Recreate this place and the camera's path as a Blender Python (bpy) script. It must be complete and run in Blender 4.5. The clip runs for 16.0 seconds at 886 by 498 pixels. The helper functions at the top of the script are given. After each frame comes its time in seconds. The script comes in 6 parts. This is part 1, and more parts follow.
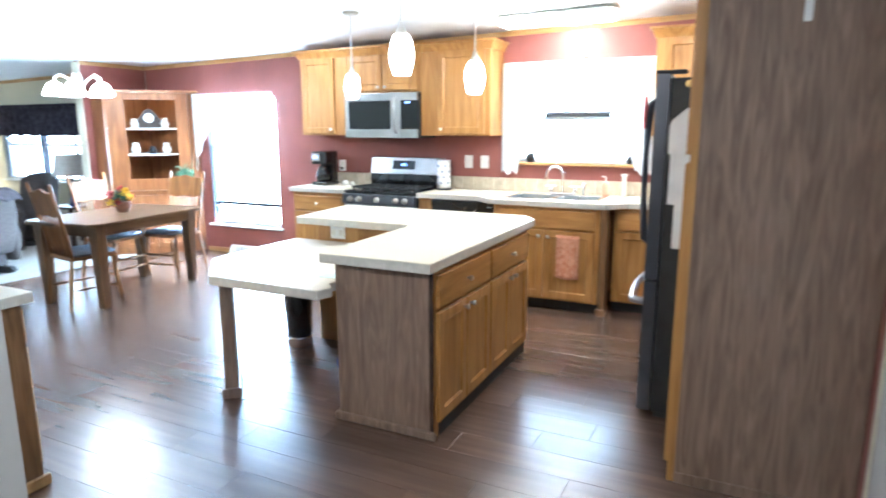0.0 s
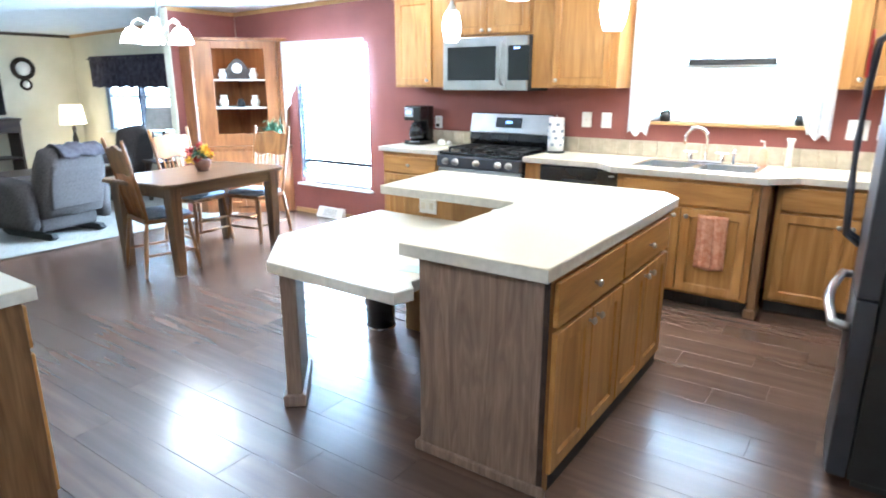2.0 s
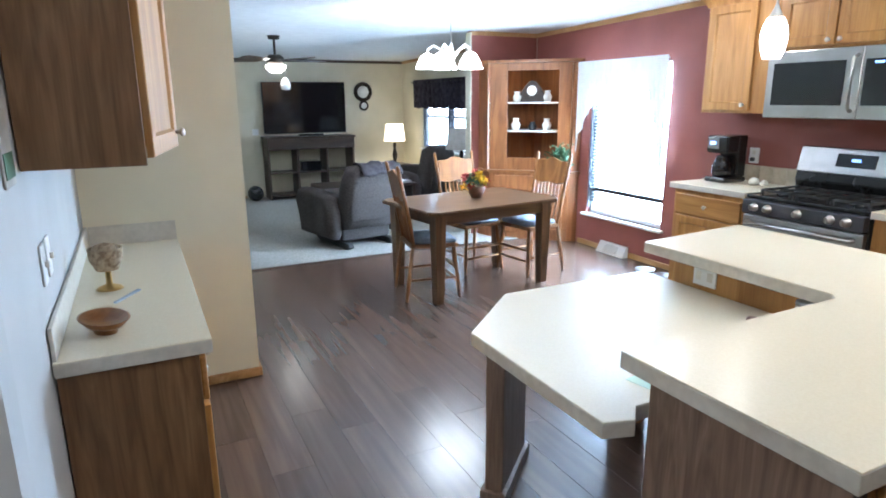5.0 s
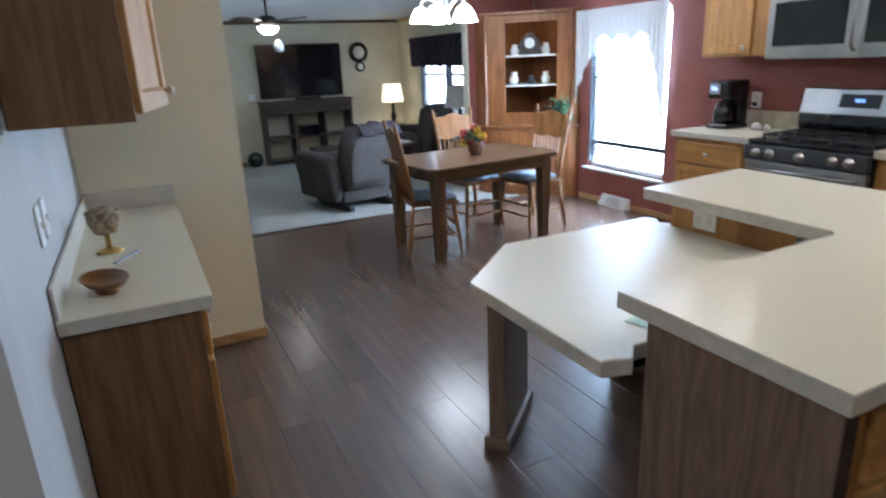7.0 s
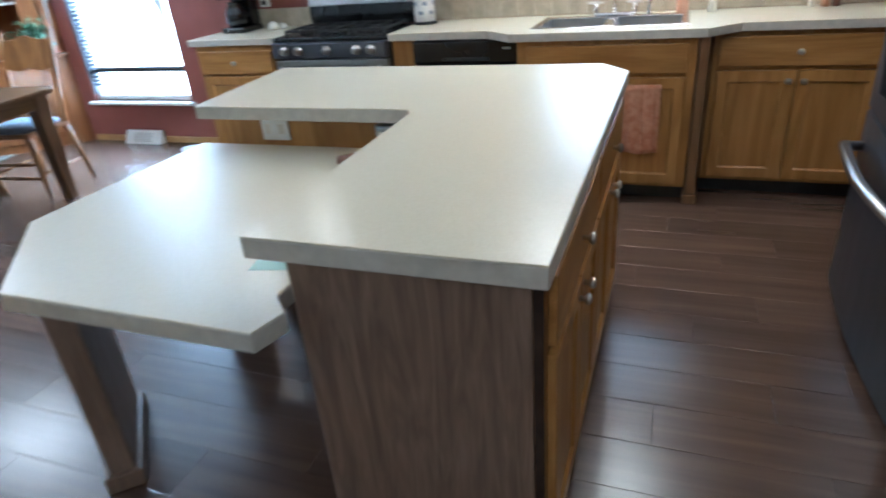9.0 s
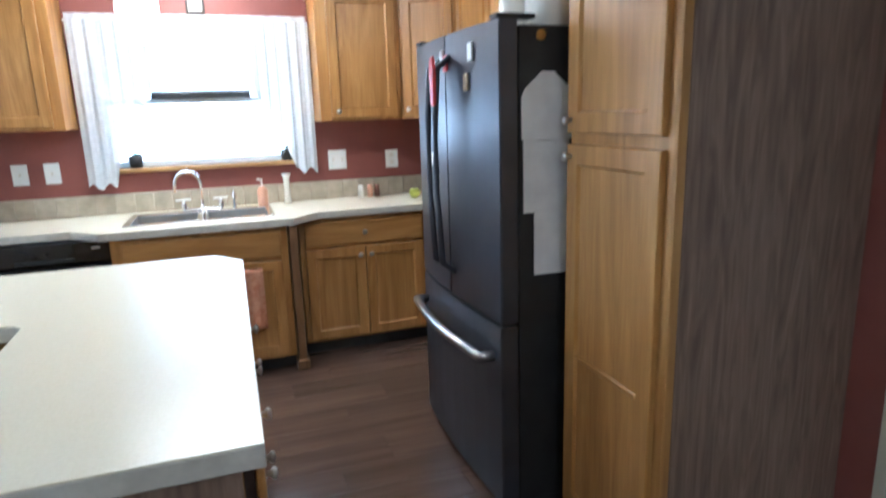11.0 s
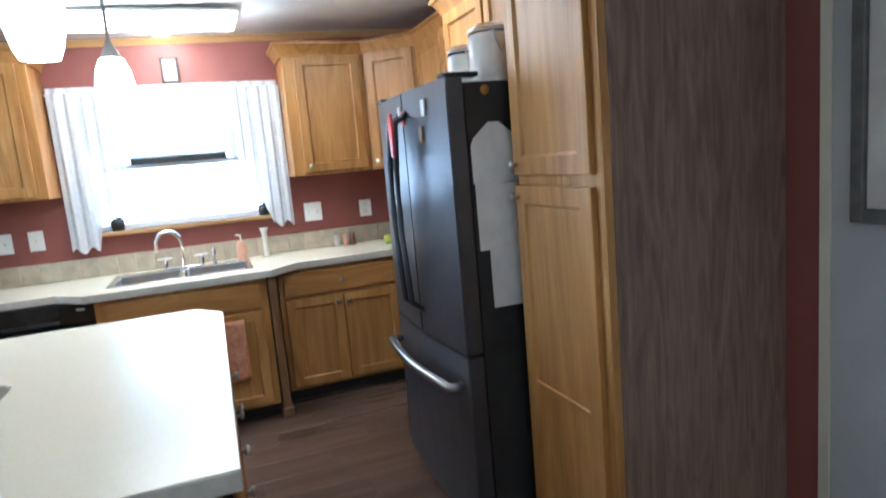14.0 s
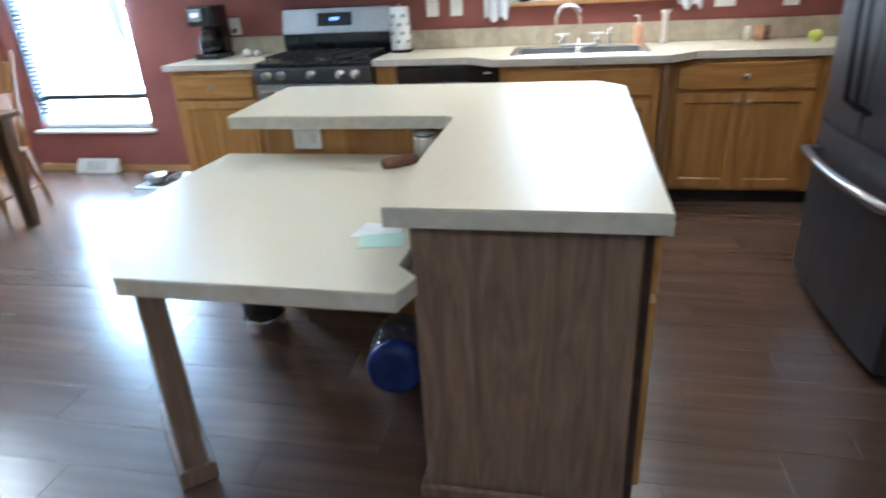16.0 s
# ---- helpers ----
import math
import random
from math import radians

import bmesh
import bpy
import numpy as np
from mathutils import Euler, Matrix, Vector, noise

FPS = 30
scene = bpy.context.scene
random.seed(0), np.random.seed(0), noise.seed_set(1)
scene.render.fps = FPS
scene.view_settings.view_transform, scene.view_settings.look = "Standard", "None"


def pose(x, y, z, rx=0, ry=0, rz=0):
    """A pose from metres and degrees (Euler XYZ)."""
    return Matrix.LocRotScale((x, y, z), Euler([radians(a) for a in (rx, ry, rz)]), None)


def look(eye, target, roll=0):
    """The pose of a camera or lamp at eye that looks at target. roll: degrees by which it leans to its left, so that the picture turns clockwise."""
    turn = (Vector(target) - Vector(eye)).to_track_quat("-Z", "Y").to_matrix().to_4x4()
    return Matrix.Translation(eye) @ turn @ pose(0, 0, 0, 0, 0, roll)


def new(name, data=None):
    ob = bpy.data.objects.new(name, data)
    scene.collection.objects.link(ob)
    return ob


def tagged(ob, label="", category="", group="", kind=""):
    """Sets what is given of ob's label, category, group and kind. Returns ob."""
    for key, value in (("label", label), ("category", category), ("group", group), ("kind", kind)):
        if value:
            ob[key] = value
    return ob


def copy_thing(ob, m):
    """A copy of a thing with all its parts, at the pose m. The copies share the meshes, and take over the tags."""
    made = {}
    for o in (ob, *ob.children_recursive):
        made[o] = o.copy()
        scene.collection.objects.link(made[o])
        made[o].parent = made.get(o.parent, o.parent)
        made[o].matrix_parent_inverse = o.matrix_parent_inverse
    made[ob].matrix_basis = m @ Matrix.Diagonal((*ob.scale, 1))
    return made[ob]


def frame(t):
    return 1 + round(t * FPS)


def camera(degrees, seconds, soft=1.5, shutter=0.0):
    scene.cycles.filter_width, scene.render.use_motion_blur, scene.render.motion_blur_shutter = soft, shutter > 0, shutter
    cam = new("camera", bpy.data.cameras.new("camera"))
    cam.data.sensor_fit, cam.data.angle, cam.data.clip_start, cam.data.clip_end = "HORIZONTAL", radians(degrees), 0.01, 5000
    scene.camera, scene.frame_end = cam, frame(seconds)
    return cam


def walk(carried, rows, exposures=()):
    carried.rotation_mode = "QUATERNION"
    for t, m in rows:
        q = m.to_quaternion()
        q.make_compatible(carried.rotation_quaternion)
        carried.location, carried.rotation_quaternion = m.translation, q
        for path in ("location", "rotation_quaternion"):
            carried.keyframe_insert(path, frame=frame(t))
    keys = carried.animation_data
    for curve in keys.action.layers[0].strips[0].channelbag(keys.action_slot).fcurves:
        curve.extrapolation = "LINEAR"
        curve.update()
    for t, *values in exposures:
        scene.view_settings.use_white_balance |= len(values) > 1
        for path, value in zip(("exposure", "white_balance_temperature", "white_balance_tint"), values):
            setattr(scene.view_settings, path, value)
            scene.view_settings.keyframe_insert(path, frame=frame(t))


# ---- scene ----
cam = camera(71.6, 16.0, soft=1.8, shutter=0.5)
PATH = [
    (0, (0.087, 0.112, 1.524), (-0.766, 1.879, 1.14), -0.1),
    (0.5, (0.025, 0.304, 1.523), (-1.015, 1.961, 1.104), -0.3),
    (1, (-0.089, 0.451, 1.501), (-1.177, 2.055, 1.011), 0.6),
    (1.5, (-0.263, 0.603, 1.5), (-1.322, 2.218, 0.982), -1.8),
    (2, (-0.348, 0.798, 1.505), (-1.453, 2.38, 0.981), -0.0),
    (2.5, (-0.408, 0.953, 1.505), (-1.689, 2.39, 0.962), 0.3),
    (3, (-0.562, 1.096, 1.534), (-1.908, 2.48, 1.01), 0.4),
    (3.5, (-0.651, 1.244, 1.539), (-2.097, 2.528, 1.032), 0.4),
    (4, (-0.637, 1.398, 1.577), (-2.291, 2.415, 1.097), 1.6),
    (6.5, (-0.603, 1.465, 1.568), (-2.369, 2.259, 1.066), -1.5),
    (7, (-0.596, 1.47, 1.531), (-2.318, 2.299, 0.941), -2.5),
    (7.5, (-0.625, 1.493, 1.504), (-2.196, 2.504, 0.788), -3.3),
    (8, (-0.741, 1.478, 1.467), (-2.112, 2.732, 0.727), -2.6),
    (8.5, (-0.878, 1.502, 1.437), (-1.87, 3.038, 0.627), -3.6),
    (9, (-0.987, 1.662, 1.416), (-1.653, 3.32, 0.517), -5.0),
    (9.5, (-1.06, 1.761, 1.407), (-1.326, 3.524, 0.501), -3.7),
    (10, (-1.161, 1.697, 1.423), (-0.866, 3.486, 0.578), -6.1),
    (12.5, (-1.169, 1.276, 1.587), (-0.455, 3.143, 1.629), -2.9),
    (13, (-1.165, 1.275, 1.585), (-0.453, 3.144, 1.623), -3.1),
    (13.5, (-1.151, 1.288, 1.55), (-0.446, 3.155, 1.42), -4.1),
    (14, (-1.145, 1.291, 1.511), (-0.462, 3.146, 1.213), -5.0),
    (14.5, (-1.162, 1.293, 1.465), (-0.592, 3.148, 0.984), -3.6),
    (15, (-1.229, 1.304, 1.42), (-1.009, 3.181, 0.766), -3.5),
    (15.5, (-1.301, 1.332, 1.375), (-1.41, 3.189, 0.641), -3.7),
    (16, (-1.366, 1.322, 1.373), (-1.773, 3.109, 0.571), -3.1),
]
EXPOSURES = [(0, 1.42, 5450, 5), (2.5, 1.35, 5500, 5), (4.2, 1.1, 5600, 6), (6.3, -0.1, 5850, 11), (7.5, -0.12, 5700, 9), (9, 0.0, 5300, 4), (10.2, 0.22, 5200, 5), (12.3, 0.4, 5150, 4), (13.5, 0.3, 5150, 4), (14.5, 0.22, 5150, 4), (16, 0.33, 5450, 4)]
walk(cam, [(t, look(eye, target, roll)) for t, eye, target, roll in PATH], EXPOSURES)

# ---- world and daylight ----
world = bpy.data.worlds.new("sky")
scene.world = world
world.use_nodes = True
wn = world.node_tree
sky = wn.nodes.new("ShaderNodeTexSky")
sky.sky_type, sky.sun_disc = "NISHITA", False
sky.sun_elevation, sky.sun_rotation = radians(40), radians(200)
wn.links.new(sky.outputs[0], wn.nodes["Background"].inputs[0])
wn.nodes["Background"].inputs[1].default_value = 0.12


def area_light(name, m, sx, sy, power, colour):
    d = bpy.data.lights.new(name, "AREA")
    d.shape, d.size, d.size_y, d.energy, d.color = "RECTANGLE", sx, sy, power, colour
    ob = new(name, d)
    ob.matrix_world = m
    return ob


DAY = (0.60, 0.80, 1.0)
WALL_Y = 5.80
area_light("kitchen_window_daylight", pose(-1.3, WALL_Y + 0.11, 1.63, -90, 0, 0), 1.15, 0.8, 15, DAY)
area_light("dining_window_daylight", pose(-5.34, WALL_Y + 0.11, 1.13, -90, 0, 0), 1.0, 1.45, 250, DAY)
area_light("living_window_daylight", pose(-9.3, WALL_Y + 0.11, 1.25, -90, 0, 0), 1.7, 0.9, 38, DAY)


# ---- materials ----
def nodes(name, rough=0.5, metal=0.0, spec=0.5):
    m = bpy.data.materials.new(name)
    m.use_nodes = True
    nt = m.node_tree
    p = nt.nodes["Principled BSDF"]
    p.inputs["Roughness"].default_value = rough
    p.inputs["Metallic"].default_value = metal
    p.inputs["Specular IOR Level"].default_value = spec
    return m, nt, p


def ramp(nt, stops):
    r = nt.nodes.new("ShaderNodeValToRGB")
    e = r.color_ramp.elements
    e[0].position, e[0].color = stops[0][0], (*stops[0][1], 1)
    e[1].position, e[1].color = stops[-1][0], (*stops[-1][1], 1)
    for pos, c in stops[1:-1]:
        k = e.new(pos)
        k.color = (*c, 1)
    return r


def coords(nt, scale, jitter=True):
    tc = nt.nodes.new("ShaderNodeTexCoord")
    mp = nt.nodes.new("ShaderNodeMapping")
    mp.inputs["Scale"].default_value = scale
    nt.links.new(tc.outputs["Object"], mp.inputs[0])
    if jitter:
        oi = nt.nodes.new("ShaderNodeObjectInfo")
        mul = nt.nodes.new("ShaderNodeMath")
        mul.operation = "MULTIPLY"
        mul.inputs[1].default_value = 37.0
        nt.links.new(oi.outputs["Random"], mul.inputs[0])
        nt.links.new(mul.outputs[0], mp.inputs["Location"])
    return mp


def noise_tex(nt, mp, scale, detail=4, distort=0.0):
    n = nt.nodes.new("ShaderNodeTexNoise")
    n.inputs["Scale"].default_value, n.inputs["Detail"].default_value = scale, detail
    n.inputs["Distortion"].default_value = distort
    nt.links.new(mp.outputs[0], n.inputs["Vector"])
    return n


def bump(nt, p, src, strength, dist=0.002):
    b = nt.nodes.new("ShaderNodeBump")
    b.inputs["Strength"].default_value, b.inputs["Distance"].default_value = strength, dist
    nt.links.new(src, b.inputs["Height"])
    nt.links.new(b.outputs[0], p.inputs["Normal"])


def mixed(name, c1, c2, scale=6, rough=0.5, metal=0.0, fine=60, bumpy=0.15, spec=0.5, lo=0.35, hi=0.65):
    """A surface of two near colours in soft blotches, with a fine relief."""
    m, nt, p = nodes(name, rough, metal, spec)
    mp = coords(nt, (1, 1, 1))
    a = noise_tex(nt, mp, scale, 5)
    r = ramp(nt, [(lo, c1), (hi, c2)])
    nt.links.new(a.outputs[0], r.inputs[0])
    nt.links.new(r.outputs[0], p.inputs["Base Color"])
    if bumpy:
        f = noise_tex(nt, mp, fine, 3)
        bump(nt, p, f.outputs[0], bumpy)
    return m


def wood(name, dark, mid, light, along="z", rough=0.38, grain=1.0, spec=0.4):
    """Oak-like wood with long grain along one axis, cathedral figure and pores."""
    m, nt, p = nodes(name, rough, 0, spec)
    s = {"x": (0.5, 4.5, 4.5), "y": (4.5, 0.5, 4.5), "z": (4.5, 4.5, 0.5)}[along]
    mp = coords(nt, s)
    a = noise_tex(nt, mp, 1.7 * grain, 6, 2.2)
    r = ramp(nt, [(0.28, dark), (0.5, mid), (0.72, light)])
    nt.links.new(a.outputs[0], r.inputs[0])
    s2 = {"x": (2, 60, 60), "y": (60, 2, 60), "z": (60, 60, 2)}[along]
    mp2 = coords(nt, s2)
    f = noise_tex(nt, mp2, 2.5, 3)
    r2 = ramp(nt, [(0.35, (0.62, 0.58, 0.55)), (0.6, (1, 1, 1))])
    nt.links.new(f.outputs[0], r2.inputs[0])
    mx = nt.nodes.new("ShaderNodeMixRGB")
    mx.blend_type, mx.inputs[0].default_value = "MULTIPLY", 0.34
    nt.links.new(r.outputs[0], mx.inputs[1])
    nt.links.new(r2.outputs[0], mx.inputs[2])
    nt.links.new(mx.outputs[0], p.inputs["Base Color"])
    bump(nt, p, f.outputs[0], 0.12, 0.001)
    return m


def plank_material():
    m, nt, p = nodes("floor_laminate", 0.23, 0, 0.58)
    oi = nt.nodes.new("ShaderNodeObjectInfo")
    mp = coords(nt, (0.7, 11, 11))
    a = noise_tex(nt, mp, 1.8, 5, 0.5)
    r = ramp(nt, [(0.2, (0.076, 0.046, 0.033)), (0.5, (0.102, 0.063, 0.046)), (0.8, (0.132, 0.084, 0.062))])
    nt.links.new(a.outputs[0], r.inputs[0])
    tint = ramp(nt, [(0.0, (0.82, 0.80, 0.80)), (1.0, (1.12, 1.08, 1.05))])
    nt.links.new(oi.outputs["Random"], tint.inputs[0])
    mx = nt.nodes.new("ShaderNodeMixRGB")
    mx.blend_type, mx.inputs[0].default_value = "MULTIPLY", 1.0
    nt.links.new(r.outputs[0], mx.inputs[1])
    nt.links.new(tint.outputs[0], mx.inputs[2])
    nt.links.new(mx.outputs[0], p.inputs["Base Color"])
    return m


def glow(name, colour, strength):
    m, nt, p = nodes(name, 0.3)
    p.inputs["Base Color"].default_value = (0.85, 0.83, 0.8, 1)
    p.inputs["Emission Color"].default_value = (*colour, 1)
    p.inputs["Emission Strength"].default_value = strength
    return m


def sheer(name, colour, clear, through_light):
    m, nt, p = nodes(name, 0.9)
    p.inputs["Base Color"].default_value = (*colour, 1)
    mp = coords(nt, (1, 1, 1))
    v = noise_tex(nt, mp, 45, 2)
    r = ramp(nt, [(0.42, (clear, clear, clear)), (0.62, (clear * 0.35, clear * 0.35, clear * 0.35))])
    nt.links.new(v.outputs[0], r.inputs[0])
    tr = nt.nodes.new("ShaderNodeBsdfTransparent")
    tl = nt.nodes.new("ShaderNodeBsdfTranslucent")
    tl.inputs[0].default_value = (*colour, 1)
    m1 = nt.nodes.new("ShaderNodeMixShader")
    m1.inputs[0].default_value = through_light
    nt.links.new(p.outputs[0], m1.inputs[1])
    nt.links.new(tl.outputs[0], m1.inputs[2])
    m2 = nt.nodes.new("ShaderNodeMixShader")
    nt.links.new(r.outputs[0], m2.inputs[0])
    nt.links.new(m1.outputs[0], m2.inputs[1])
    nt.links.new(tr.outputs[0], m2.inputs[2])
    nt.links.new(m2.outputs[0], nt.nodes["Material Output"].inputs[0])
    return m


def glass_material(name, tint=(0.95, 0.97, 1.0), rough=0.0):
    m, nt, p = nodes(name, rough)
    p.inputs["Base Color"].default_value = (*tint, 1)
    p.inputs["Transmission Weight"].default_value = 1.0
    p.inputs["IOR"].default_value = 1.45
    return m


OAK = wood("honey_oak", (0.305, 0.138, 0.036), (0.415, 0.204, 0.056), (0.51, 0.272, 0.084))
OAK_X = wood("honey_oak_crosswise", (0.305, 0.138, 0.036), (0.415, 0.204, 0.056), (0.51, 0.272, 0.084), "x")
OAK_Y = wood("honey_oak_lengthwise", (0.305, 0.138, 0.036), (0.415, 0.204, 0.056), (0.51, 0.272, 0.084), "y")
# Oak veneer of the end panels, greyed and darkened to hold their cool shade.
VENEER = wood("cool_shade_oak_veneer", (0.150, 0.093, 0.064), (0.220, 0.143, 0.099), (0.29, 0.196, 0.142), "z", 0.46, 2.6)
# Darker copy of the honey oak; the desk's shade is in its colour.
OAK_IN_SHADE = wood("honey_oak_in_shade", (0.125, 0.062, 0.026), (0.195, 0.100, 0.043), (0.25, 0.137, 0.062), "z", 0.42, 2.0)
CHAIR_OAK = wood("chair_oak", (0.125, 0.046, 0.012), (0.215, 0.088, 0.026), (0.30, 0.138, 0.046), "z", 0.3)
TABLE_LEG = wood("table_leg_oak", (0.060, 0.028, 0.012), (0.110, 0.054, 0.024), (0.165, 0.086, 0.040), "z", 0.3)
TABLE_OAK = wood("table_oak", (0.060, 0.030, 0.014), (0.110, 0.058, 0.027), (0.165, 0.093, 0.046), "y", 0.28)
HUTCH_OAK = wood("hutch_oak", (0.16, 0.056, 0.018), (0.26, 0.098, 0.034), (0.34, 0.145, 0.054), "z", 0.35)
# Cross-grain version for the pantry crown, with the same shade in its colour.
VENEER_X = wood("cool_shade_oak_moulding", (0.11, 0.066, 0.044), (0.18, 0.115, 0.078), (0.24, 0.16, 0.115), "x", 0.45)
LOUVRE = mixed("grey_louvre", (0.10, 0.115, 0.14), (0.15, 0.165, 0.19), 8, 0.5, 0, 100, 0.0)
DARKWOOD = wood("dark_walnut", (0.018, 0.010, 0.007), (0.038, 0.022, 0.015), (0.06, 0.036, 0.024), "y", 0.4)
PINE = wood("trim_oak", (0.30, 0.16, 0.06), (0.46, 0.27, 0.11), (0.56, 0.36, 0.17), "x", 0.42)
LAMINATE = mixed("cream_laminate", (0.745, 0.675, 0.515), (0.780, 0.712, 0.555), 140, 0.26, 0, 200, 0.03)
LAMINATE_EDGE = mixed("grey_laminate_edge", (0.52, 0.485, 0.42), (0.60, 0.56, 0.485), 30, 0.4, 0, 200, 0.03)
SPLASH = mixed("beige_tile_laminate", (0.40, 0.34, 0.25), (0.52, 0.45, 0.34), 14, 0.4, 0, 90, 0.05)
RED = mixed("brick_red_paint", (0.215, 0.064, 0.050), (0.250, 0.078, 0.060), 3, 0.62, 0, 120, 0.10)
CREAM = mixed("cream_paint", (0.60, 0.56, 0.43), (0.66, 0.61, 0.48), 3, 0.65, 0, 120, 0.10)
GREYWHITE = mixed("pale_grey_paint", (0.405, 0.40, 0.39), (0.455, 0.45, 0.44), 3, 0.65, 0, 120, 0.10)
# Paler copy of the cream; light falling on the wing wall is painted in.
CREAM_IN_LIGHT = mixed("cream_paint_in_light", (0.71, 0.66, 0.51), (0.76, 0.705, 0.55), 3, 0.6, 0, 120, 0.10)
CEIL = mixed("textured_white_ceiling", (0.80, 0.80, 0.80), (0.86, 0.86, 0.86), 9, 0.85, 0, 45, 0.6)
CARPET = mixed("beige_carpet", (0.25, 0.238, 0.218), (0.33, 0.315, 0.29), 40, 1.0, 0, 260, 1.0, 0.1)
WHITE = mixed("white_plastic", (0.76, 0.76, 0.74), (0.82, 0.82, 0.80), 8, 0.35, 0, 100, 0.0)
PAPER = mixed("white_paper", (0.72, 0.72, 0.72), (0.82, 0.82, 0.81), 12, 0.85, 0, 70, 0.2)
MINT = mixed("mint_paper", (0.52, 0.72, 0.62), (0.60, 0.78, 0.68), 12, 0.85, 0, 70, 0.1)
STEEL = mixed("brushed_steel", (0.40, 0.39, 0.38), (0.47, 0.46, 0.45), 6, 0.28, 1.0, 150, 0.04)
# Blue of the window's reflection is mixed into this steel's colour.
SINK_STEEL = mixed("satin_sink_steel_sky_tint", (0.22, 0.27, 0.33), (0.28, 0.33, 0.39), 6, 0.30, 0.7, 150, 0.04)
CHROME = mixed("polished_chrome", (0.78, 0.78, 0.80), (0.84, 0.84, 0.86), 8, 0.1, 1.0, 60, 0.0)
NICKEL = mixed("satin_nickel", (0.55, 0.53, 0.50), (0.64, 0.62, 0.58), 8, 0.28, 1.0, 60, 0.0)
SLATE = mixed("dark_slate_steel", (0.072, 0.075, 0.088), (0.092, 0.095, 0.110), 5, 0.34, 0.65, 160, 0.04)
BLACK = mixed("black_enamel", (0.010, 0.010, 0.011), (0.018, 0.018, 0.019), 6, 0.22, 0, 120, 0.05)
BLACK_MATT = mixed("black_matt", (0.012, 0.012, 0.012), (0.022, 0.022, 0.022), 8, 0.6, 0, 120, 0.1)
SCREEN = mixed("black_glass", (0.006, 0.006, 0.008), (0.010, 0.010, 0.012), 3, 0.08, 0, 60, 0.0)
CLOTH_GREY = mixed("grey_upholstery", (0.048, 0.040, 0.037), (0.072, 0.060, 0.056), 60, 0.95, 0, 240, 0.7, 0.15)
CLOTH_DARK = mixed("dark_throw", (0.030, 0.026, 0.030), (0.055, 0.048, 0.052), 20, 0.95, 0, 200, 0.6, 0.1)
VALANCE = mixed("dark_valance_cloth", (0.026, 0.024, 0.036), (0.062, 0.055, 0.075), 14, 0.9, 0, 160, 0.5, 0.1)
CUSHION = mixed("blue_grey_cushion", (0.20, 0.25, 0.33), (0.30, 0.35, 0.43), 18, 0.9, 0, 200, 0.4, 0.2)
TOWEL = mixed("rust_check_towel", (0.50, 0.20, 0.11), (0.62, 0.32, 0.20), 32, 0.95, 0, 220, 0.6, 0.1)
BRONZE = mixed("dark_bronze", (0.030, 0.024, 0.020), (0.055, 0.044, 0.036), 9, 0.4, 0.8, 80, 0.05)
BRASS = mixed("aged_brass", (0.42, 0.27, 0.09), (0.55, 0.37, 0.14), 10, 0.3, 1.0, 80, 0.05)
CERAMIC = mixed("cream_ceramic", (0.70, 0.67, 0.60), (0.78, 0.75, 0.68), 10, 0.2, 0, 60, 0.0)
POT = mixed("brown_glazed_pot", (0.12, 0.05, 0.03), (0.22, 0.10, 0.06), 14, 0.35, 0, 60, 0.1)
LEAF = mixed("dark_green_leaf", (0.025, 0.07, 0.035), (0.06, 0.13, 0.06), 16, 0.6, 0, 60, 0.2)
PETAL_Y = mixed("yellow_petal", (0.75, 0.42, 0.03), (0.85, 0.58, 0.06), 16, 0.7, 0, 60, 0.2)
PETAL_R = mixed("dark_red_petal", (0.22, 0.012, 0.015), (0.38, 0.03, 0.02), 16, 0.7, 0, 60, 0.2)
PEAR = mixed("yellow_green_skin", (0.42, 0.46, 0.08), (0.56, 0.58, 0.14), 16, 0.35, 0, 60, 0.1)
ORANGE = mixed("orange_soap", (0.60, 0.32, 0.20), (0.68, 0.40, 0.27), 9, 0.3, 0, 60, 0.0)
REDCLOTH = mixed("red_plastic", (0.50, 0.03, 0.03), (0.60, 0.05, 0.04), 9, 0.4, 0, 60, 0.0)
BLUE = mixed("blue_jug_plastic", (0.015, 0.03, 0.15), (0.03, 0.06, 0.25), 9, 0.25, 0, 60, 0.0)
CLEARBLUE = glass_material("clear_blue_plastic", (0.55, 0.68, 0.95), 0.08)
CLEAR = glass_material("clear_glass")
LACE = sheer("white_lace", (0.62, 0.64, 0.67), 0.10, 0.02)
BLIND = sheer("white_blind_slat", (0.60, 0.64, 0.68), 0.0, 0.05)
LACE_D = sheer("white_lace_heavy", (0.84, 0.86, 0.88), 0.007, 0.004)
SHADE_LIT = glow("lit_white_glass", (1.0, 0.92, 0.80), 16.0)
BELL_LIT = glow("lit_bell_glass", (0.96, 0.97, 1.0), 26.0)
LAMP_LIT = glow("lit_lamp_shade", (1.0, 0.80, 0.52), 2.0)
BULB_LIT = glow("lit_bulb", (1.0, 0.80, 0.52), 130.0)
CAN_LIT = glow("lit_lens", (1.0, 0.94, 0.85), 135.0)
TUBE_LIT = glow("lit_diffuser", (1.0, 0.95, 0.86), 30.0)
# Glow of the light added out of view in the hall.
HALL_LIT = glow("added_hall_glow", (1.0, 0.95, 0.88), 40.0)
HUTCH_LIT = glow("lit_hutch_puck", (1.0, 0.88, 0.7), 30.0)
DISPLAY = glow("blue_display", (0.15, 0.35, 1.0), 2.5)
DIAL = mixed("white_enamel_dial", (0.78, 0.78, 0.76), (0.84, 0.84, 0.82), 8, 0.25, 0, 60, 0.0)
